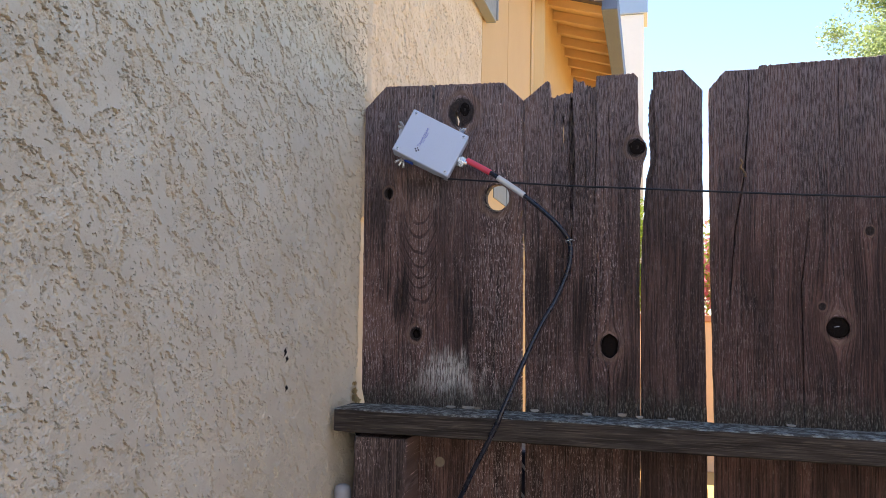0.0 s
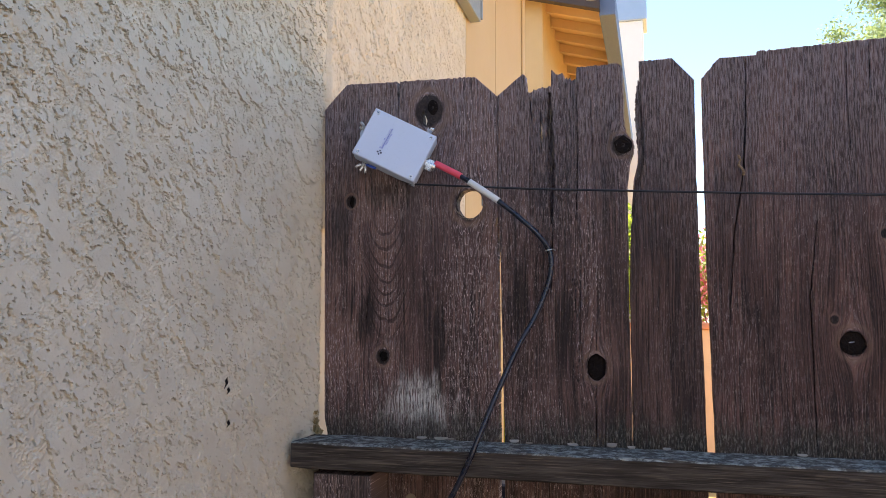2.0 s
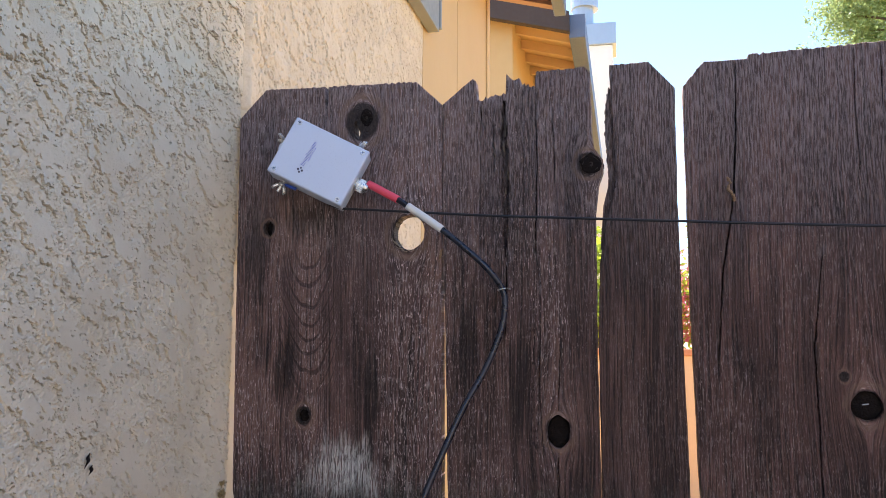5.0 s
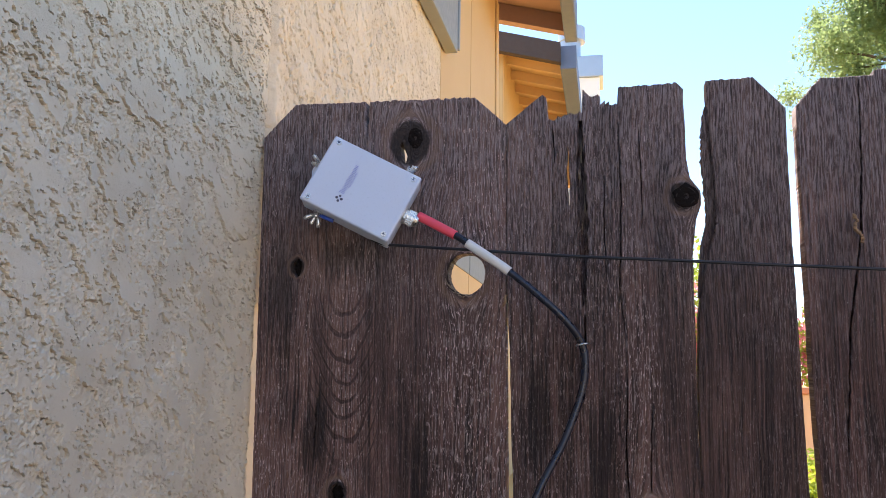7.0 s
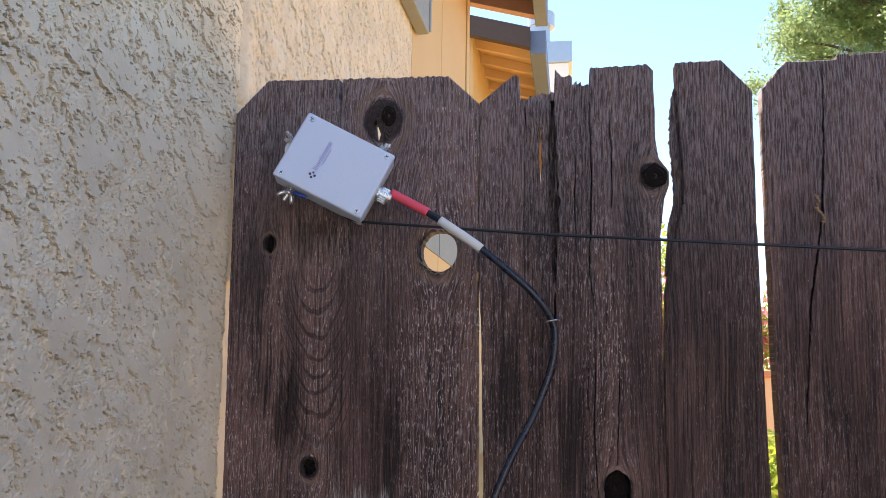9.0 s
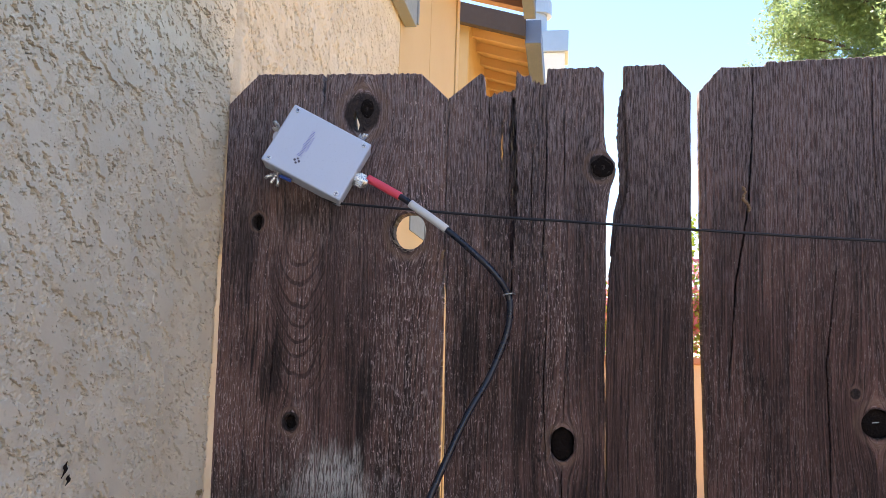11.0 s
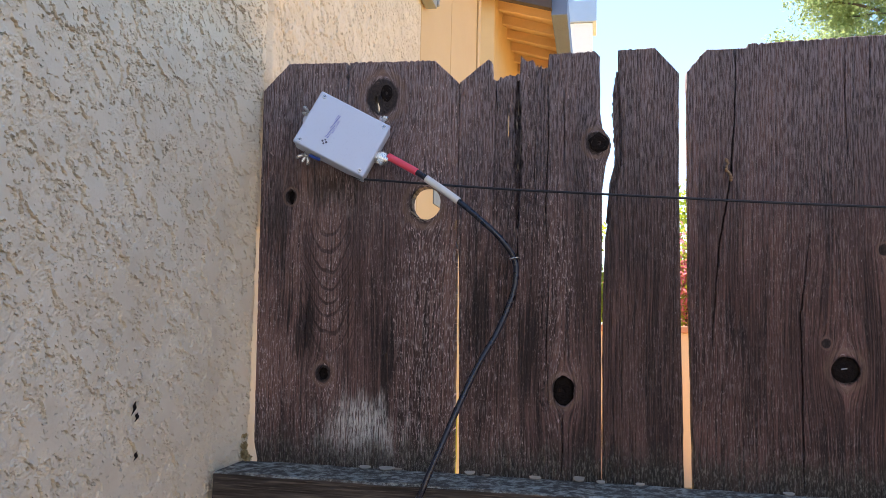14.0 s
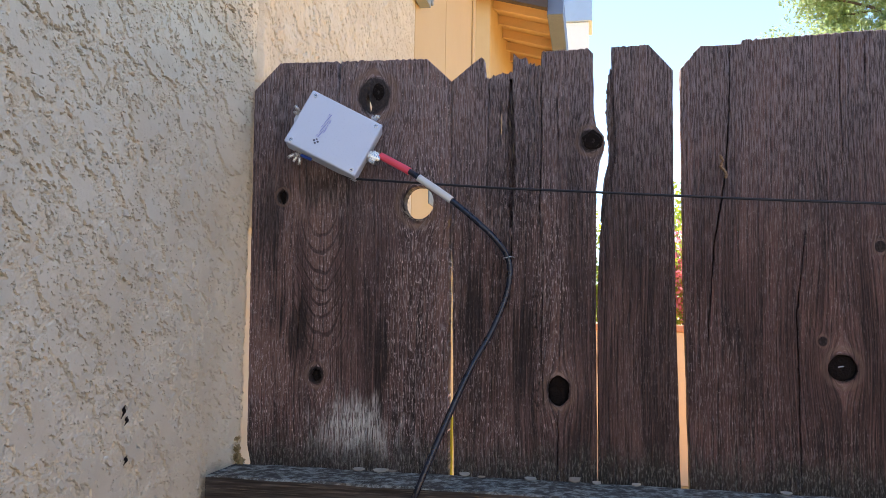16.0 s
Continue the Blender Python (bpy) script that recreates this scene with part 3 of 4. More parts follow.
def tree(at, height, spread, seed):
    rng = random.Random(seed)
    t = empty("tree", "tall leafy green tree lit by the sun", "tree", at=at)
    bm = tube(smooth_line([(0, 0, 0), (0.1, 0.05, height * 0.25), (-0.05, 0, height * 0.5), (0.1, 0, height * 0.8)], 4), lambda f: 0.24 - 0.18 * f, 10)
    blobs = []
    for k in range(230):
        a, e = rng.uniform(0, 6.28), rng.uniform(-0.75, 1.0)
        r = spread * rng.uniform(0.3, 1.05) * math.cos(e * 1.1)
        c = (r * math.cos(a), r * math.sin(a), height * 0.70 + spread * 0.85 * e)
        blobs.append((*c, rng.uniform(0.30, 0.80)))
        if k % 12 == 0:
            tube(smooth_line([(0, 0, height * rng.uniform(0.3, 0.6)), (c[0] * 0.5, c[1] * 0.5, c[2] - 0.6), c], 4), lambda f: 0.06 - 0.05 * f, 6, bm)
    part("trunk", bm, BARK, t)
    leaves("crown", blobs, 290000, 0.038, LEAF_TREE, t, seed)
    return t


tree((6.6, 12.5, 0), 9.6, 3.2, 3)


def bush(at, blobs, n, seed, flowers=0):
    b = empty("flowering_bush" if flowers else "bush", "yellow-green bush with red flowers" if flowers else "yellow-green leafy garden shrub", "shrub", at=at)
    bm = bmesh.new()
    for c in blobs:
        tube(smooth_line([(0, 0, 0), (c[0] * 0.5, c[1] * 0.5, c[2] * 0.6), c[:3]], 4), lambda f: 0.02 - 0.014 * f, 6, bm)
    part("stem", bm, BARK, b)
    leaves("foliage", blobs, n, 0.035, LEAF_BUSH, b, seed)
    if flowers:
        leaves("blossom", [(c[0], c[1] - 0.1, c[2], c[3] * 1.05) for c in blobs if c[2] < 2.3], flowers, 0.032, PETAL, b, seed + 1)
    return b


bush((1.25, 7.1, 0), [(0, 0, 2.0, 0.45), (0.5, 0.1, 1.9, 0.5), (-0.3, 0, 1.8, 0.4), (0.3, 0.3, 2.6, 0.4), (0.2, 0.3, 1.6, 0.4)], 6000, 21, 3500)
bush((0.2, 7.4, 0), [(0, 0, 1.9, 0.42), (-0.35, 0.1, 1.75, 0.4), (0.35, 0, 1.7, 0.4), (0.1, 0.2, 2.4, 0.35), (-0.2, 0.1, 2.3, 0.3)], 6000, 27)
bush((2.7, 7.2, 0), [(0, 0, 2.0, 0.5), (0.6, 0.1, 1.9, 0.5), (-0.4, 0, 1.7, 0.4), (0.2, 0.3, 2.5, 0.5)], 6000, 23, 2000)
bush((1.78, 4.6, 0), [(0, 0, 0.9, 0.22), (0.3, 0, 1.0, 0.22), (-0.15, 0, 0.7, 0.2), (0.55, 0.1, 0.85, 0.22)], 2500, 25)

bm = bmesh.new()
add_cyl(bm, (0.2206, 0.5, 0.0), (0.2206, 0.5, 1.285), 0.0045, 0.0035, seg=10)
tagged(mesh_ob("garden_stake", bm, plain("yellow_plastic", (0.65, 0.55, 0.03), 0.45, grain=200)), "thin yellow garden stake behind the fence", "stake")

# ---------------------------------------------------------------- the fence
fence = empty("fence", "weathered dark brown wooden picket fence with dog-eared tops", "fence", at=(0, 0, 0))
DEPTH = 0.019


def rough_loop(pts, rng, amount=0.00025):
    """Corners joined by slightly ragged edges; amount may be given per edge as a third number of its first corner."""
    out = []
    n = len(pts)
    for i in range(n):
        a, b = pts[i], pts[(i + 1) % n]
        am = a[2] if len(a) > 2 else amount
        d = Vector((b[0] - a[0], b[1] - a[1]))
        k = max(1, int(d.length / (0.0024 if len(a) > 2 else 0.014)))
        nn = Vector((-d.y, d.x)).normalized()
        for j in range(k):
            q = Vector((a[0], a[1])) + d * (j / k)
            if j:
                q += nn * rng.gauss(0, am) + d.normalized() * rng.uniform(-0.2, 0.2) * d.length / k
            out.append(q)
    return out


def ellipse(cx, cz, rx, rz, rng, n=22, rough=0.05):
    return [Vector((cx + rx * (1 + rng.gauss(0, rough)) * math.cos(a), cz + rz * (1 + rng.gauss(0, rough)) * math.sin(a))) for a in (2 * math.pi * i / n for i in range(n))]


def crack_loop(line, width, rng):
    """A thin wedge-shaped split along a line."""
    p = [Vector(q) for q in line]
    fine = []
    for a, b in zip(p, p[1:]):
        k = max(2, int((b - a).length / 0.006))
        fine += [a + (b - a) * (j / k) + Vector((rng.gauss(0, 0.0004), 0)) for j in range(k)]
    fine.append(p[-1])
    n = len(fine) - 1
    w = [0.42 * width * rng.uniform(0.55, 1.2) * (0.2 + 0.8 * math.sin(math.pi * min(1, max(0.02, i / n)))) for i in range(n + 1)]
    return [q + Vector((-w[i] / 2, 0)) for i, q in enumerate(fine)] + [q + Vector((w[i] / 2, 0)) for i, q in reversed(list(enumerate(fine)))]


def fill(bm, loops, y):
    """The plane between an outer loop and its holes. Returns the vertex loops."""
    vl = [[bm.verts.new((q.x, y, q.y)) for q in lp] for lp in loops]
    es = [bm.edges.new((lp[i], lp[(i + 1) % len(lp)])) for lp in vl for i in range(len(lp))]
    bmesh.ops.triangle_fill(bm, use_beauty=True, use_dissolve=False, edges=es)
    return vl


def bridge(bm, a, b):
    for i in range(len(a)):
        j = (i + 1) % len(a)
        bm.faces.new((a[i], a[j], b[j], b[i]))


def area(lp):
    return sum(a.x * b.y - b.x * a.y for a, b in zip(lp, lp[1:] + lp[:1])) / 2


def grow(lp, d):
    """A loop moved along its outward normals."""
    s = 1 if area(lp) > 0 else -1
    out = []
    for i, q in enumerate(lp):
        t = lp[(i + 1) % len(lp)] - lp[i - 1]
        nn = Vector((t.y, -t.x)).normalized() * s
        out.append(q + nn * d)
    return out


def picket(pts, material, seed, y=0.0, through_holes=(), sockets=(), depth=DEPTH, name="picket", parent=None, label=""):
    """One board: a worn front edge, holes right through it, and sockets (splits, knots) half as deep."""
    rng = random.Random(seed)
    outer = rough_loop(pts, rng)
    bm = bmesh.new()
    holes, socks = list(through_holes), list(sockets)
    chamfer, half = 0.0009, depth * 0.55
    f = fill(bm, [grow(outer, -chamfer)] + [grow(h, 0.0008) for h in holes] + [grow(h, 0.0004) for h in socks], y)
    e = [[bm.verts.new((q.x, y + chamfer, q.y)) for q in lp] for lp in [outer] + holes]
    for a, b in zip(f, e):
        bridge(bm, a, b)
    back = fill(bm, [outer] + holes, y + depth)
    for a, b in zip(e, back):
        bridge(bm, a, b)
    for a, lp in zip(f[1 + len(holes):], socks):
        b = fill(bm, [lp], y + half)
        bridge(bm, a, b[0])
    return part(name, bm, material, parent or fence, label)


def knot(parent, cx, cz, rx, rz, y, seed, depth=0.006):
    """The dark, cracked, slightly domed end of a branch."""
    rng = random.Random(seed)
    bm = bmesh.new()
    rings = []
    for f, dy in ((1.10, depth), (0.93, 0.0020), (0.70, 0.0028), (0.45, 0.0008), (0.2, 0.0030)):
        lp = ellipse(cx, cz, rx * f, rz * f, rng, 20, 0.07)
        rings.append([bm.verts.new((q.x, y + dy + rng.uniform(-0.0005, 0.0005), q.y)) for q in lp])
    for a, b in zip(rings, rings[1:]):
        bridge(bm, a, b)
    bm.faces.new(rings[-1])
    return part("knot", bm, KNOT, parent, "dark cracked knot", smooth=True)


GND = 0.03
rg = random.Random(5)
# board beside the wall: round knot hole, three knots, split top
k1 = [(0.193, 1.786, 0.0225), (0.2570, 1.6335, 0.0200), (0.063, 1.645, 0.008), (0.120, 1.398, 0.0105)]
w1 = wood("board_wood_a", k1, light=0.40, cathedral=(0.123, 1.455, 0.058, 0.13), seed=1.0, pale=(0.180, 1.325, 0.065), worn=(0.175, 0.255, 1.0), stains=((0.090, 1.468, 0.026, 0.055), (0.212, 1.43, 0.012, 0.08), (0.045, 1.60, 0.02, 0.10), (0.12, 1.655, 0.05, 0.03)))
hole = ellipse(0.2595, 1.6350, 0.0205, 0.0225, rg, 44, 0.012)
slit = [Vector(q) for q in ((0.181, 1.783), (0.184, 1.788), (0.186, 1.780), (0.190, 1.770), (0.188, 1.762), (0.183, 1.768))]
p1 = picket([(0.0140, 1.800, 0.0002), (0.0180, 1.55, 0.0002), (0.0230, 1.300), (0.0285, 1.277), (0.030, GND), (0.303, GND), (0.3055, 1.275), (0.3028, 1.56), (0.3026, 1.62), (0.3020, 1.802), (0.267, 1.8355, 0.0006), (0.1435, 1.8375, 0.0003),
             (0.1410, 1.775), (0.1385, 1.8375, 0.0006), (0.0525, 1.839, 0.0004)], w1, 1, through_holes=[hole, slit],
            sockets=[ellipse(0.0635, 1.645, 0.0050, 0.0110, rg, 22, 0.10), ellipse(0.120, 1.398, 0.0075, 0.0088, rg, 22, 0.09), crack_loop([(0.0935, 1.50), (0.091, 1.455), (0.094, 1.43)], 0.004, rg)])
knot(p1, 0.0635, 1.645, 0.0048, 0.0106, 0.003, 2)
knot(p1, 0.120, 1.398, 0.0072, 0.0085, 0.003, 3)

rs = random.Random(62)
for i in range(7):
    a = math.radians(rs.uniform(200, 280))
    a2 = a + rs.choice((-1, 1)) * rs.uniform(0.3, 0.9)
    p0 = Vector((0.2595 + 0.0208 * math.cos(a), 0.001, 1.6350 + 0.0228 * math.sin(a)))
    q0 = Vector((0.2595 + 0.0245 * math.cos(a2), -0.0012, 1.6350 + 0.0265 * math.sin(a2)))
    part("fibre", tube([p0, (p0 + q0) / 2 + Vector((-0.001, -0.002, -0.0015)), q0], lambda f: 0.0005 * (1.2 - f), 5), CHIP, p1)

knot(p1, 0.199, 1.791, 0.0085, 0.0120, -0.0030, 4, depth=0.0045)

# split board: ragged top, long fissures
k2 = [(0.489, 1.715, 0.013), (0.449, 1.388, 0.0145)]
w2 = wood("board_wood_b", k2, seed=7.0, worn=(0.44, 0.30, 0.7), light=0.24, rot=((0.398, 0.428, 1.58, 1.825), (0.355, 0.392, 1.52, 1.80), (0.462, 0.480, 1.60, 1.76), (0.414, 0.428, 1.33, 1.52)), stains=((0.335, 1.50, 0.02, 0.09), (0.385, 1.74, 0.012, 0.06), (0.40, 1.45, 0.02, 0.08)))
p2 = picket([(0.3026, 1.8025), (0.3032, 1.62), (0.3072, 1.544), (0.3135, 1.275), (0.314, GND), (0.4988, GND), (0.4985, 1.277), (0.4971, 1.40), (0.4960, 1.485), (0.4970, 1.588), (0.4965, 1.650), (0.5015, 1.690), (0.507, 1.706), (0.5065, 1.720),
             (0.4965, 1.734), (0.4935, 1.754), (0.4925, 1.832), (0.486, 1.8395, 0.0007), (0.4245, 1.8375), (0.423, 1.8165, 0.003), (0.392, 1.832), (0.3865, 1.8375), (0.3855, 1.8105, 0.0022), (0.3645, 1.8085, 0.002),
             (0.3485, 1.8025), (0.3465, 1.831), (0.3425, 1.8345)], w2, 8,
            through_holes=[crack_loop([(0.3695, 1.780), (0.370, 1.745), (0.371, 1.705)], 0.0075, rg)],
            sockets=[crack_loop([(0.383, 1.802), (0.3835, 1.775), (0.3845, 1.72), (0.3855, 1.66), (0.385, 1.60)], 0.030, rg), crack_loop([(0.386, 1.59), (0.3865, 1.56), (0.384, 1.50)], 0.006, rg), crack_loop([(0.4235, 1.80), (0.4255, 1.72), (0.4225, 1.62), (0.4275, 1.56)], 0.0026, rg),
                     crack_loop([(0.445, 1.79), (0.447, 1.71), (0.446, 1.68)], 0.0016, rg), crack_loop([(0.452, 1.50), (0.4505, 1.45), (0.449, 1.412)], 0.0018, rg),
                     crack_loop([(0.449, 1.364), (0.4485, 1.33), (0.4475, 1.282)], 0.0034, rg), ellipse(0.449, 1.388, 0.0135, 0.0195, rg), crack_loop([(0.353, 1.795), (0.356, 1.77), (0.355, 1.755)], 0.003, rg),
                     crack_loop([(0.409, 1.74), (0.407, 1.69), (0.409, 1.63)], 0.0022, rg), crack_loop([(0.4285, 1.53), (0.426, 1.45), (0.4305, 1.36)], 0.002, rg)])
rs = random.Random(61)
for i in range(16):
    zc, ln = rs.uniform(1.625, 1.78), rs.uniform(0.006, 0.022)
    xc = 0.3845 + rs.uniform(-0.0045, 0.0045)
    tip = Vector((xc + rs.gauss(0, 0.001), rs.uniform(0.002, 0.008), zc + ln))
    part("splinter", tube([Vector((xc, 0.009, zc)), Vector((xc + rs.gauss(0, 0.0006), 0.0055, zc + ln * 0.5)), tip], lambda f: 0.0010 * (1.1 - f), 5), (CHIP, w2, w2)[i % 3], p2)
knot(p2, 0.449, 1.388, 0.0134, 0.0193, 0.005, 5)
knot(p2, 0.4920, 1.7145, 0.0140, 0.0130, -0.0030, 6, depth=0.012)

w3 = wood("board_wood_c", [], seed=13.0, light=0.0, flecks=0.35)
p3 = picket([(0.516, 1.8405), (0.5168, 1.812), (0.5195, 1.775, 0.0007), (0.5215, 1.735, 0.0007), (0.5225, 1.705, 0.0007), (0.5195, 1.675, 0.0006), (0.5090, 1.640), (0.5005, 1.588), (0.4978, 1.485), (0.4988, 1.40), (0.4990, 1.277), (0.4996, GND),
             (0.601, GND), (0.600, 1.275), (0.596, 1.501), (0.594, 1.676), (0.5945, 1.806), (0.5635, 1.842, 0.0006)], w3, 9, y=0.002)
# Recessed sliver: darker inner wood, with its shade put into the colour too.
w3b = wood("shaded_split_wood", [], seed=15.0, light=-0.35, flecks=0.3)
picket([(0.5150, 1.814, 0.0008), (0.5105, 1.790, 0.0008), (0.5095, 1.753, 0.0008), (0.5125, 1.708, 0.0006), (0.5125, 1.688), (0.506, 1.663), (0.5018, 1.610), (0.512, 1.60), (0.530, 1.66), (0.532, 1.74), (0.525, 1.80)], w3b, 10, y=0.0085, depth=0.011,
       name="split_sliver", parent=p3, label="split sliver along the board's edge, dark inner wood with shade painted in")

k4 = [(0.790, 1.427, 0.0155), (0.768, 1.459, 0.005), (0.836, 1.575, 0.006)]
w4 = wood("board_wood_d", k4, seed=19.0, light=0.12, red=1.06, flecks=0.38)
p4b = picket([(0.604, 1.8075), (0.605, 1.639), (0.6055, 1.530), (0.608, 1.430), (0.611, 1.275), (0.612, GND), (0.897, GND), (0.896, 1.275), (0.896, 1.81), (0.866, 1.8475, 0.0006), (0.6805, 1.8415, 0.0006), (0.679, 1.8362), (0.629, 1.8365, 0.0006)],
              w4, 12, y=0.001, sockets=[crack_loop([(0.6655, 1.832), (0.6625, 1.74), (0.6575, 1.667), (0.6425, 1.573), (0.634, 1.459)], 0.0042, rg), ellipse(0.790, 1.427, 0.0168, 0.0160, rg), crack_loop([(0.796, 1.838), (0.795, 1.77), (0.797, 1.69)], 0.0024, rg),
                                        crack_loop([(0.825, 1.838), (0.824, 1.77)], 0.0018, rg), crack_loop([(0.752, 1.601), (0.7385, 1.488), (0.740, 1.40), (0.7405, 1.279)], 0.0030, rg)])
dash_knot = knot(p4b, 0.790, 1.427, 0.0164, 0.0156, 0.003, 14)
# Bright glint of a staple in the knot, set in as a pale dash.
part("splinter", box((-0.0035, -0.0006, -0.0006), (0.0035, 0.0006, 0.0006), 0.0003, pose(0.7885, 0.0030, 1.4285, 0, -8, 0)), PVC, dash_knot, "pale dash for a staple's glint")
# Unseen boards that carry the fence on, added for the shade it casts.
w5 = wood("board_wood_e", [], seed=23.0)
for i in range(8):
    x0 = 0.903 + 0.294 * i
    picket([(x0, 1.81), (x0 + 0.002, GND), (x0 + 0.286, GND), (x0 + 0.287, 1.81), (x0 + 0.252, 1.845, 0.0006), (x0 + 0.035, 1.845)], w5, 30 + i)

def rail_mat():
    """The rail's grain runs along x; its top is bleached and mossy."""
    m = Mat("rail_wood_grain", 0.95, spec=0.08)
    x, y, z = m.split()
    fine = m.noise(520.0, m.join(m.f("MULTIPLY", x, 0.03), y, z), detail=3)
    med = m.noise(110.0, m.join(m.f("MULTIPLY", x, 0.08), y, z), detail=3)
    blot = m.noise(22.0, m.join(m.f("MULTIPLY", x, 0.6), y, z), detail=4)
    c = m.mix(m.ramp(med, 0.30, 0.70), (0.036, 0.030, 0.026), (0.088, 0.073, 0.062))
    c = m.mix(m.f("MULTIPLY", m.ramp(fine, 0.5, 0.36), 0.5), c, (0.022, 0.017, 0.014))
    c = m.mix(m.f("MULTIPLY", m.ramp(fine, 0.54, 0.68), 0.4), c, (0.20, 0.165, 0.135))
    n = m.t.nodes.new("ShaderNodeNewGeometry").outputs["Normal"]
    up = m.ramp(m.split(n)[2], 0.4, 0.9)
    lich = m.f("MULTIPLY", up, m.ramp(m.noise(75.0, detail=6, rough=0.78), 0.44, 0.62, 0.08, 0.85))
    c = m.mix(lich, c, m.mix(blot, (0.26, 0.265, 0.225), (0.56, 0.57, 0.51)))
    m.colour(c)
    m.bump(m.f("ADD", fine, med), 0.002, 0.9)
    return m.m


def worn_beam(name, lo, hi, axis, material, parent, seed, label=""):
    """A sawn timber with rounded, slightly wavering edges."""
    bm = bmesh.new()
    n = max(6, int((hi[axis] - lo[axis]) / 0.03))
    o = [a for a in range(3) if a != axis]
    rng = random.Random(seed)
    rings = []
    sec = [(0, .06), (.04, 0), (.96, 0), (1, .06), (1, .94), (.96, 1), (.04, 1), (0, .94)]
    for i in range(n + 1):
        ring = []
        for a, b in sec:
            p = [0, 0, 0]
            p[axis] = lo[axis] + (hi[axis] - lo[axis]) * i / n
            p[o[0]] = lo[o[0]] + (hi[o[0]] - lo[o[0]]) * a + rng.gauss(0, 0.0004)
            p[o[1]] = lo[o[1]] + (hi[o[1]] - lo[o[1]]) * b + rng.gauss(0, 0.0004)
            ring.append(bm.verts.new(p))
        rings.append(ring)
    for a, b in zip(rings, rings[1:]):
        bridge(bm, a, b)
    bm.faces.new(rings[0][::-1])
    bm.faces.new(rings[-1])
    return part(name, bm, material, parent, label)


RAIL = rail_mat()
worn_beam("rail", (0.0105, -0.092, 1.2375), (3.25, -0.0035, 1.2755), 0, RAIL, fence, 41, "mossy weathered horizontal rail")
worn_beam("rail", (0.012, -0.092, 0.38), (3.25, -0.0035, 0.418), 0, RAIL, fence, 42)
wp = wood("post_wood", [], seed=37.0, rail_stain=False, light=0.7, red=0.85)
worn_beam("post", (0.044, -0.088, 0.0), (0.133, -0.004, 1.231), 2, wp, fence, 43, "square brown timber post")

# Added dark strip that keeps light out of the gap below the rail.
part("gap_light_stop", box((-0.001, 0.021, 0.02), (0.040, 0.030, 1.242), 0.001), KNOT, fence, "dark strip added behind the gap at the wall to stop light")
bm = bmesh.new()
add_cyl(bm, (0.168, -0.0012, 1.183), (0.168, 0.004, 1.183), 0.0085, 0.0085, seg=14)
part("knot", bm, CHIP, p1, "pale tan knot")
bin_ = empty("storage_bin", "dark blue ribbed plastic bin behind the fence", "bin", at=(0.285, 0.13, 0))
part("body", box((-0.08, -0.07, 0.0), (0.08, 0.07, 1.20), 0.01), plain("navy_plastic", (0.012, 0.018, 0.045), 0.4, grain=100), bin_)
for q in range(24):
    part("rib", box((-0.002, -0.0735, -0.055), (0.002, -0.0705, 0.055), 0.0, pose(-0.06 + 0.04 * (q % 4), 0, 0.92 + 0.05 * (q // 4), 0, 38 if q % 2 else -38, 0)), PVC, bin_, "pale rib")

# dry moss in the corner over the rail
moss = empty("dry_moss", "small tuft of dry brown moss in the corner over the rail", "debris", at=(0.010, -0.006, 1.276))
leaves("tuft", [(0.002, -0.003, 0.008, 0.007), (0.004, -0.004, 0.020, 0.006), (0.001, -0.002, 0.033, 0.005), (0.010, -0.006, 0.004, 0.006)], 420, 0.0026, MOSS, moss, 77)

# pipe end by the wall, under the rail
pipe = empty("conduit", "grey plastic conduit with rounded cap beside the post", "pipe", at=(0.018, -0.062, 0))
bm = bmesh.new()
add_cyl(bm, (0, 0, 0), (0, 0, 1.125), 0.0115, seg=20)
part("pipe", bm, PVC, pipe, smooth=False)
bm = tube([Vector((0, 0, z)) for z in (1.11, 1.118, 1.138, 1.144, 1.147)], lambda f: (0.0125, 0.0142, 0.0142, 0.012, 0.006)[round(f * 4)], 20)
part("cap", bm, PVC, pipe, smooth=True)

# ---------------------------------------------------------------- the antenna box
bx = empty("junction_box", "white plastic junction box hung tilted on the fence", "junction box", at=(0.1525, -0.0505, 1.7228))
AX, AZ = Vector((0.080, 0.016, -0.0400)).normalized(), Vector((0.0290, 0.0135, 0.0630))
AY = AZ.cross(AX).normalized()
bx.rotation_euler = Matrix((AX, AY, AX.cross(AY))).transposed().to_euler()
W, H, D = 0.1055, 0.0800, 0.033
# local: x along the long side, z up the short side, y into the fence
part("body", box((-W / 2, 0.007, -H / 2), (W / 2, D, H / 2), 0.0022), BOX_WHITE, bx)
part("lid", box((-W / 2 - 0.0004, 0.0, -H / 2 - 0.0004), (W / 2 + 0.0004, 0.0062, H / 2 + 0.0004), 0.0020), BOX_LID, bx, "smooth white lid")


def screw(parent, x, z, turn):
    bm = bmesh.new()
    add_cyl(bm, (x, 0.0004, z), (x, -0.0012, z), 0.0033, 0.0027, seg=18)
    s = part("screw", bm, STEEL, parent, "steel cross-head screw")
    bm = bmesh.new()
    for a in (turn, turn + 90):
        add_box(bm, (-0.0019, -0.0015, -0.00042), (0.0019, -0.00122, 0.00042), 0.0, Matrix.Translation((x, 0, z)) @ pose(0, 0, 0, 0, a, 0))
    part("slot", bm, INK_DARK, s)


for i, (x, z) in enumerate(((-0.0455, 0.0345), (0.0455, 0.0345), (0.0455, -0.0345), (-0.0455, -0.0345))):
    screw(bx, x, z, 20 + 31 * i)
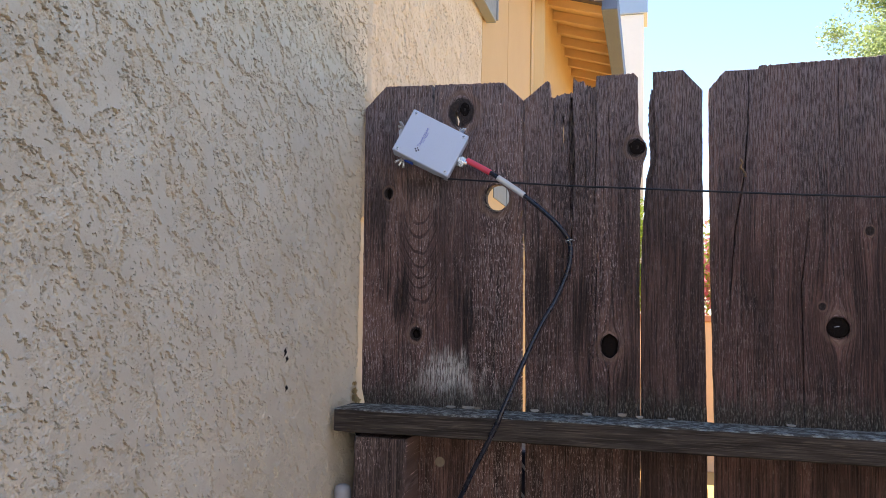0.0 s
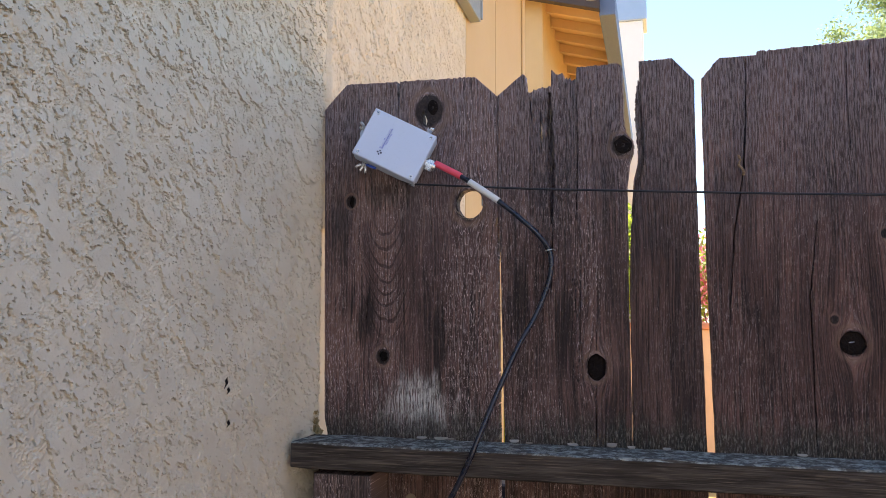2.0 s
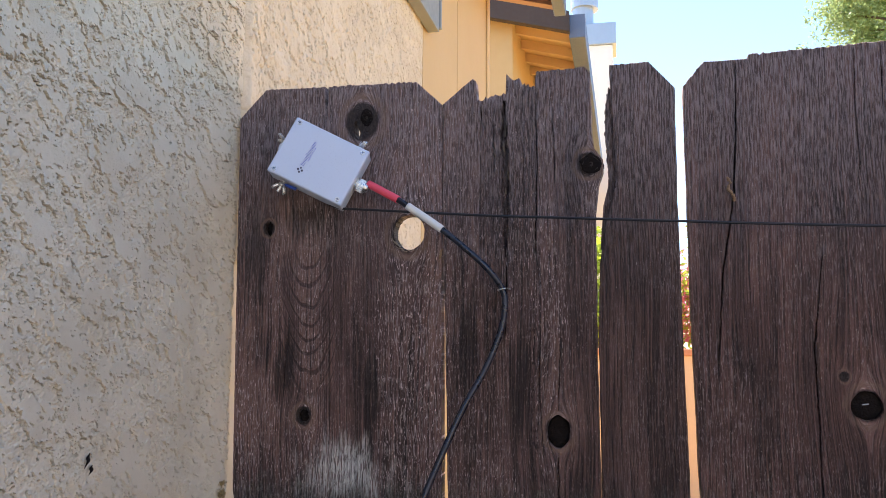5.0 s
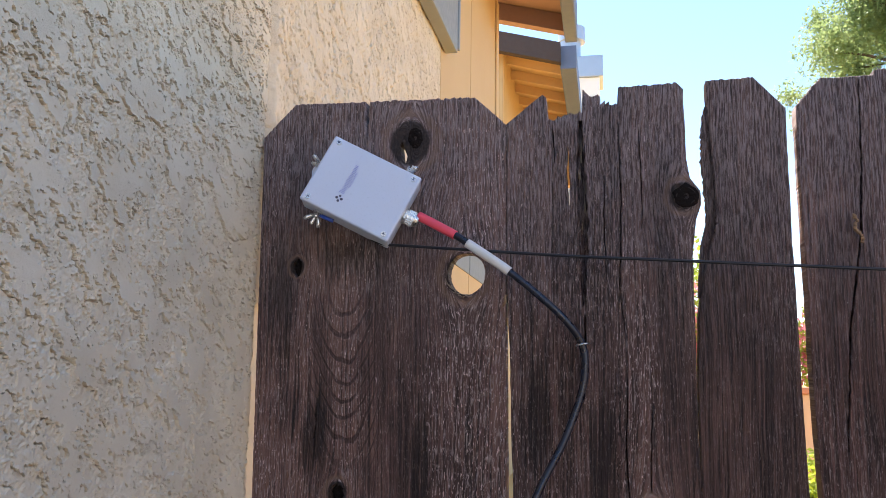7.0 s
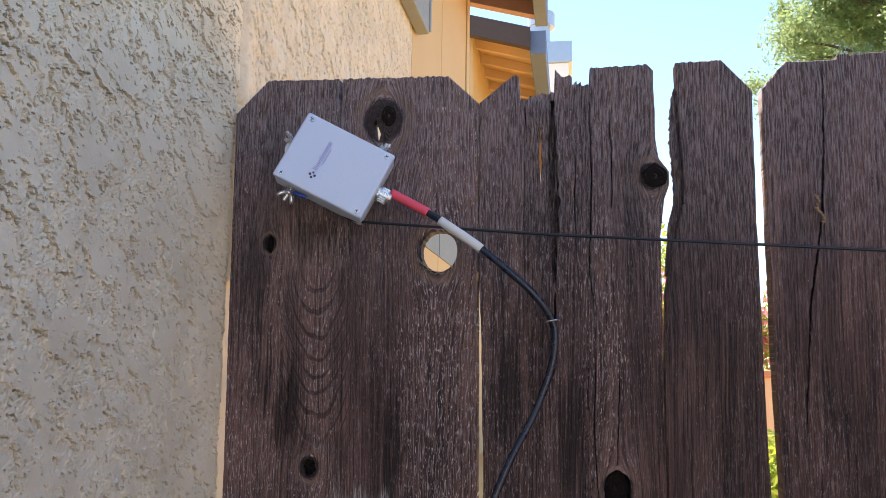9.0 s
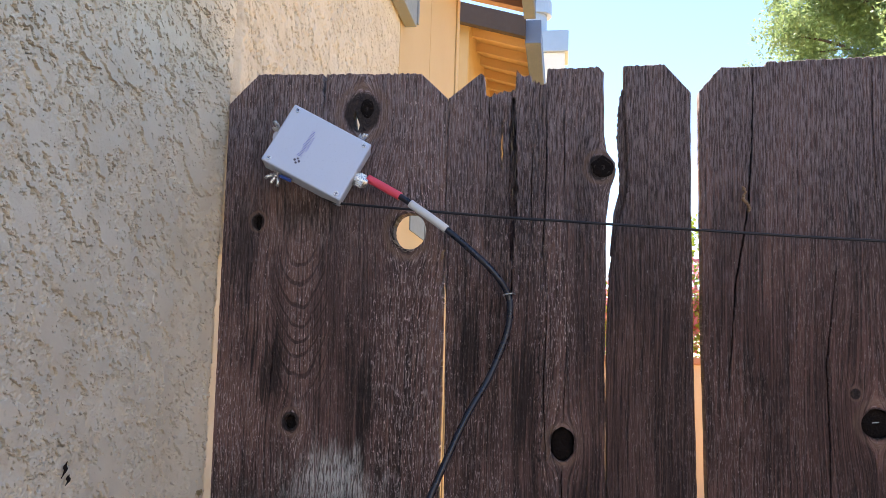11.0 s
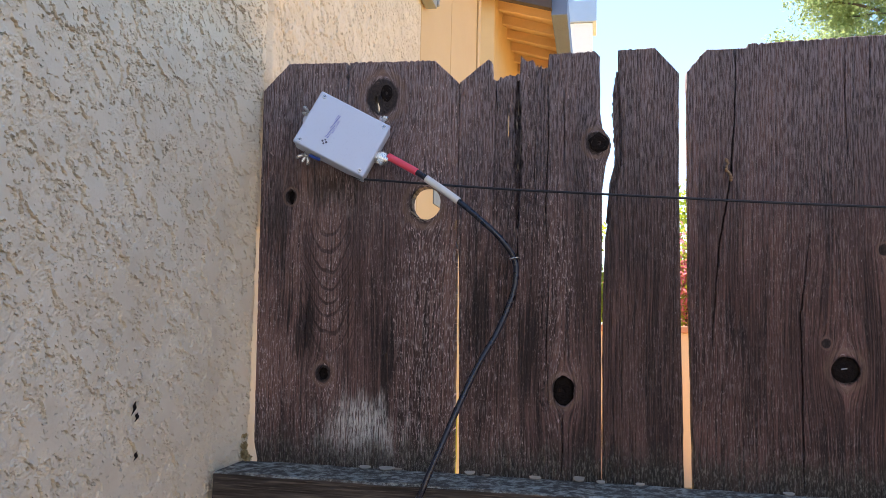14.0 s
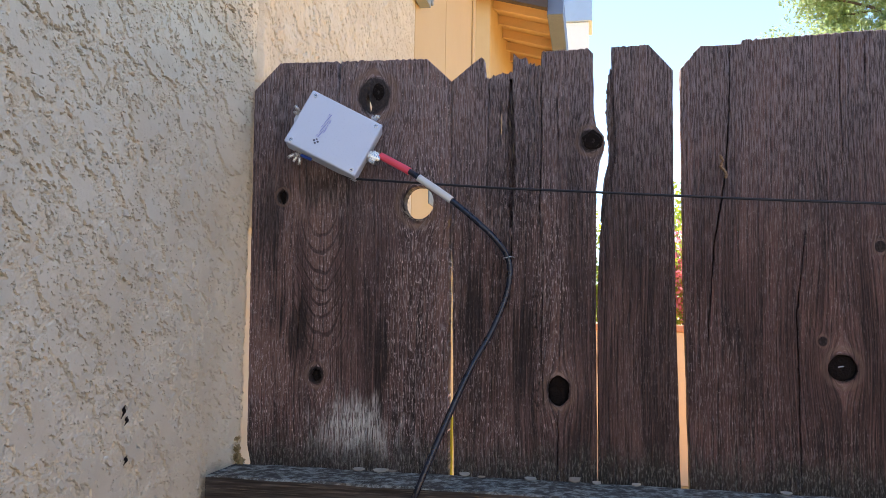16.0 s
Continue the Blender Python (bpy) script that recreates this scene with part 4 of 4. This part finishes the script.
# print on the lid, read up the short side: a dotted mark, a row of thin bars, and a small line of words
bm = bmesh.new()
zz = -0.0148
for i in range(10):
    tall = 0.0056 if i in (0, 4) else 0.0040
    for q in (0.0, 0.0017):
        add_box(bm, (-0.0130 - tall, -0.00045, zz + q), (-0.0130, -0.0002, zz + q + 0.0005))
    zz += 0.0036
part("print", bm, INK, bx, "blue-violet printed bars")
words = bpy.data.curves.new("words", "FONT")
words.body, words.size = "MADE IN USA", 0.0029
words_ob = bpy.data.objects.new("words", words)
me = bpy.data.meshes.new_from_object(words_ob)
bpy.data.objects.remove(words_ob)
wide = max(v.co.x for v in me.vertices)
for v in me.vertices:
    v.co = Vector((-0.0104 - v.co.y, -0.0003, -0.0066 + v.co.x * 0.0201 / wide))
me.materials.clear()
me.materials.append(INK)
words_part = new("lettering", me)
words_part.parent = bx
tagged(words_part, "small blue-violet printed words")
bm = bmesh.new()
for dx, dz, r in ((-0.0178, -0.0216, 0.0015), (-0.0152, -0.0186, 0.0012), (-0.0150, -0.0243, 0.0014), (-0.0124, -0.0212, 0.0015)):
    add_cyl(bm, (dx, -0.0002, dz), (dx, -0.00048, dz), r, seg=12)
part("print", bm, INK_DARK, bx, "small dark dotted mark")


def wing_nut(parent, at, axis, turn, bolt=0.016):
    """A bolt with a wing nut; axis is the bolt's way out of the box."""
    m = Matrix.Translation(at) @ Vector(axis).to_track_quat("Z", "Y").to_matrix().to_4x4() @ pose(0, 0, 0, 0, 0, turn)
    bm = bmesh.new()
    add_cyl(bm, m @ Vector((0, 0, -0.002)), m @ Vector((0, 0, bolt)), 0.0019, seg=12)
    b = part("bolt", bm, STEEL, parent, "threaded steel bolt")
    bm = bmesh.new()
    add_cyl(bm, m @ Vector((0, 0, 0.004)), m @ Vector((0, 0, 0.0085)), 0.0042, 0.0033, seg=14)
    for s in (-1, 1):
        tube([m @ Vector((s * q, 0, z)) for q, z in ((0.002, 0.006), (0.005, 0.0085), (0.0075, 0.0125), (0.0085, 0.0155))], lambda f: 0.0019 + 0.0006 * math.sin(f * 3.1), 8, bm)
    part("wing_nut", bm, STEEL, b, smooth=True)
    bm = bmesh.new()
    add_cyl(bm, m @ Vector((0, 0, 0.001)), m @ Vector((0, 0, 0.0022)), 0.0062, seg=18)
    part("washer", bm, STEEL, b)


wing_nut(bx, (0.034, 0.024, H / 2), (0.05, 0.0, 1), 35)
wing_nut(bx, (-0.032, 0.020, -H / 2), (-0.05, 0.0, -1), 70)
wing_nut(bx, (-W / 2, 0.020, 0.006), (-1, 0, 0.3), 15, 0.008)
bm = bmesh.new()
add_cyl(bm, (-W / 2 - 0.0005, 0.024, 0.001), (-W / 2 - 0.0005, 0.027, 0.001), 0.0095, seg=24)
part("lug", bm, BOX_WHITE, bx, "round white hanging lug")
bm = tube(smooth_line([(-0.028, 0.020, -H / 2 - 0.003), (-0.021, 0.017, -H / 2 - 0.0035), (-0.012, 0.017, -H / 2 - 0.0028)], 6), 0.0021, 10)
part("crimp_sleeve", bm, BLUE, bx, "blue crimp sleeve", smooth=True)
# cable socket on the short side
bm = bmesh.new()
gz = -0.001
add_cyl(bm, (W / 2, 0.019, gz), (W / 2 + 0.003, 0.019, gz), 0.0095, seg=6)
add_cyl(bm, (W / 2 + 0.003, 0.019, gz), (W / 2 + 0.0125, 0.019, gz), 0.0084, 0.0084, seg=24)
add_cyl(bm, (W / 2 + 0.0125, 0.019, gz), (W / 2 + 0.0165, 0.019, gz), 0.0074, 0.0058, seg=24)
socket = part("cable_plug", bm, NICKEL, bx, "nickel-plated coaxial plug")
for i in range(20):
    a = 2 * math.pi * i / 20
    bm = box((W / 2 + 0.004, 0.019 + 0.0082 * math.cos(a) - 0.0006, gz + 0.0082 * math.sin(a) - 0.0006), (W / 2 + 0.012, 0.019 + 0.0082 * math.cos(a) + 0.0006, gz + 0.0082 * math.sin(a) + 0.0006))
    part("knurl", bm, NICKEL, socket)

# ---------------------------------------------------------------- cable, wire, staple, twig
cable = empty("coaxial_cable", "black coaxial cable with red and white sleeves hanging over the rail", "cable")
path = smooth_line([(0.2095, -0.0200, 1.6965), (0.2305, -0.0225, 1.6850), (0.2535, -0.0260, 1.6720), (0.2675, -0.0285, 1.6625), (0.3100, -0.030, 1.6330), (0.3480, -0.028, 1.6015), (0.3700, -0.022, 1.5795), (0.3835, -0.014, 1.5580),
                    (0.3860, -0.014, 1.5350), (0.3810, -0.018, 1.5060), (0.3645, -0.030, 1.4620), (0.3420, -0.048, 1.4180), (0.3160, -0.072, 1.3530), (0.2920, -0.0975, 1.2870), (0.2790, -0.1010, 1.2550), (0.2330, -0.1010, 1.1600), (0.19, -0.085, 1.05), (0.17, -0.07, 0.7), (0.18, -0.09, 0.05), (0.4, -0.2, 0.006), (0.9, -0.4, 0.006)], 10)
part("jacket", tube(path, 0.0039, 14), BLACK, cable, "glossy black jacket", smooth=True)
part("sleeve", tube([p.copy() for p in path[0:20]], 0.0051, 14), RED, cable, "red heat-shrink sleeve", smooth=True)
part("sleeve", tube([p.copy() for p in path[29:41]], 0.0050, 14), WHITE_SLEEVE, cable, "white marker sleeve", smooth=True)
wire = empty("aerial_wire", "thin black aerial wire stretched along the fence", "wire")
wl = smooth_line([(0.150, -0.022, 1.675), (0.171, -0.026, 1.6655), (0.200, -0.026, 1.6625), (0.3675, -0.022, 1.6500), (0.457, -0.021, 1.6450), (0.597, -0.020, 1.6370), (0.839, -0.020, 1.6245), (1.6, -0.018, 1.592), (3.2, -0.016, 1.56)], 10)
part("strand", tube(wl, 0.0016, 8), WIRE_BLACK, wire, smooth=True)
bm = tube(smooth_line([(0.377, 0.001, 1.5580), (0.3785, -0.0185, 1.5580), (0.3840, -0.0205, 1.5590), (0.3890, -0.0185, 1.5600), (0.3905, 0.001, 1.5602)], 5), 0.0009, 8)
tagged(mesh_ob("staple", bm, STEEL, smooth=True), "bent steel staple holding the cable to the fence", "staple")
bm = bmesh.new()
rt = random.Random(8)
for i in range(26):
    f = i / 25
    c = Vector((0.6505 + 0.006 * f + 0.0018 * math.sin(f * 9), -0.004, 1.690 - 0.027 * f))
    bmesh.ops.create_icosphere(bm, subdivisions=1, radius=rt.uniform(0.0012, 0.0023), matrix=Matrix.Translation(c + Vector((rt.gauss(0, 0.0006), rt.gauss(0, 0.001), 0))))
tagged(mesh_ob("dried_catkin", bm, TWIG), "small dried brown catkin caught in the fence board", "debris")
for yy, zc, s in ((-0.266, 1.374, 0.009), (-0.260, 1.364, 0.006), (-0.258, 1.322, 0.006)):
    bm = bmesh.new()
    tube(smooth_line([(0.0022, yy - 0.3 * s, zc - s * 0.8), (0.004, yy, zc), (0.0025, yy + 0.15 * s, zc + s * 0.3), (0.003, yy + 0.35 * s, zc + s * 0.8)], 4), lambda f: 0.0004 + 0.0017 * math.sin(3.1 * f) ** 2, 7, bm)
    tagged(mesh_ob("dark_chip", bm, KNOT), "small dark chip stuck in the stucco", "debris")
bm = tube(smooth_line([(0.3000, -0.0015, 1.5985), (0.3025, -0.004, 1.6035), (0.3022, -0.003, 1.6085), (0.3045, -0.002, 1.6115)], 4), lambda f: 0.0006 + 0.0011 * math.sin(3.1 * f), 7)
tagged(mesh_ob("dry_leaf_bit", bm, TWIG), "curled dry leaf bit caught between two boards", "debris")
# chips and dry petals on the rail
PETAL_DRY = plain("pale_dry_petal", (0.36, 0.32, 0.26), 0.8, grain=260, amount=0.25, bump=0.0004)
for i, (x, y, s) in enumerate(((0.188, -0.012, 0.0095), (0.218, -0.013, 0.0110), (0.233, -0.010, 0.006), (0.330, -0.011, 0.007), (0.352, -0.014, 0.005), (0.415, -0.012, 0.009), (0.470, -0.010, 0.009), (0.498, -0.016, 0.006), (0.545, -0.012, 0.006), (0.72, -0.012, 0.007))):
    bm = bmesh.new()
    a = rt.uniform(0, 6.28)
    curl = rt.uniform(0.25, 0.55)
    rim = [Vector((x + s * math.cos(a + k * 0.7) * rt.uniform(0.75, 1.1), y + 0.55 * s * math.sin(a + k * 0.7), 0.0)) for k in range(9)]
    top = [Vector((q.x, max(-0.088, min(-0.0042, q.y)), 1.2768 + curl * (abs(q.x - x) * 0.5 + max(0.0, q.y - y + 0.3 * s)))) for q in rim]
    t = [bm.verts.new(q) for q in top]
    b = [bm.verts.new((q.x, q.y, q.z - 0.0009)) for q in top]
    bm.faces.new(t)
    bm.faces.new(b[::-1])
    bridge(bm, t, b)
    tagged(mesh_ob("bark_chip", bm, CHIP if i in (2, 4, 6) else PETAL_DRY), "small dry pale chip lying on the rail", "debris", "chips on the rail")
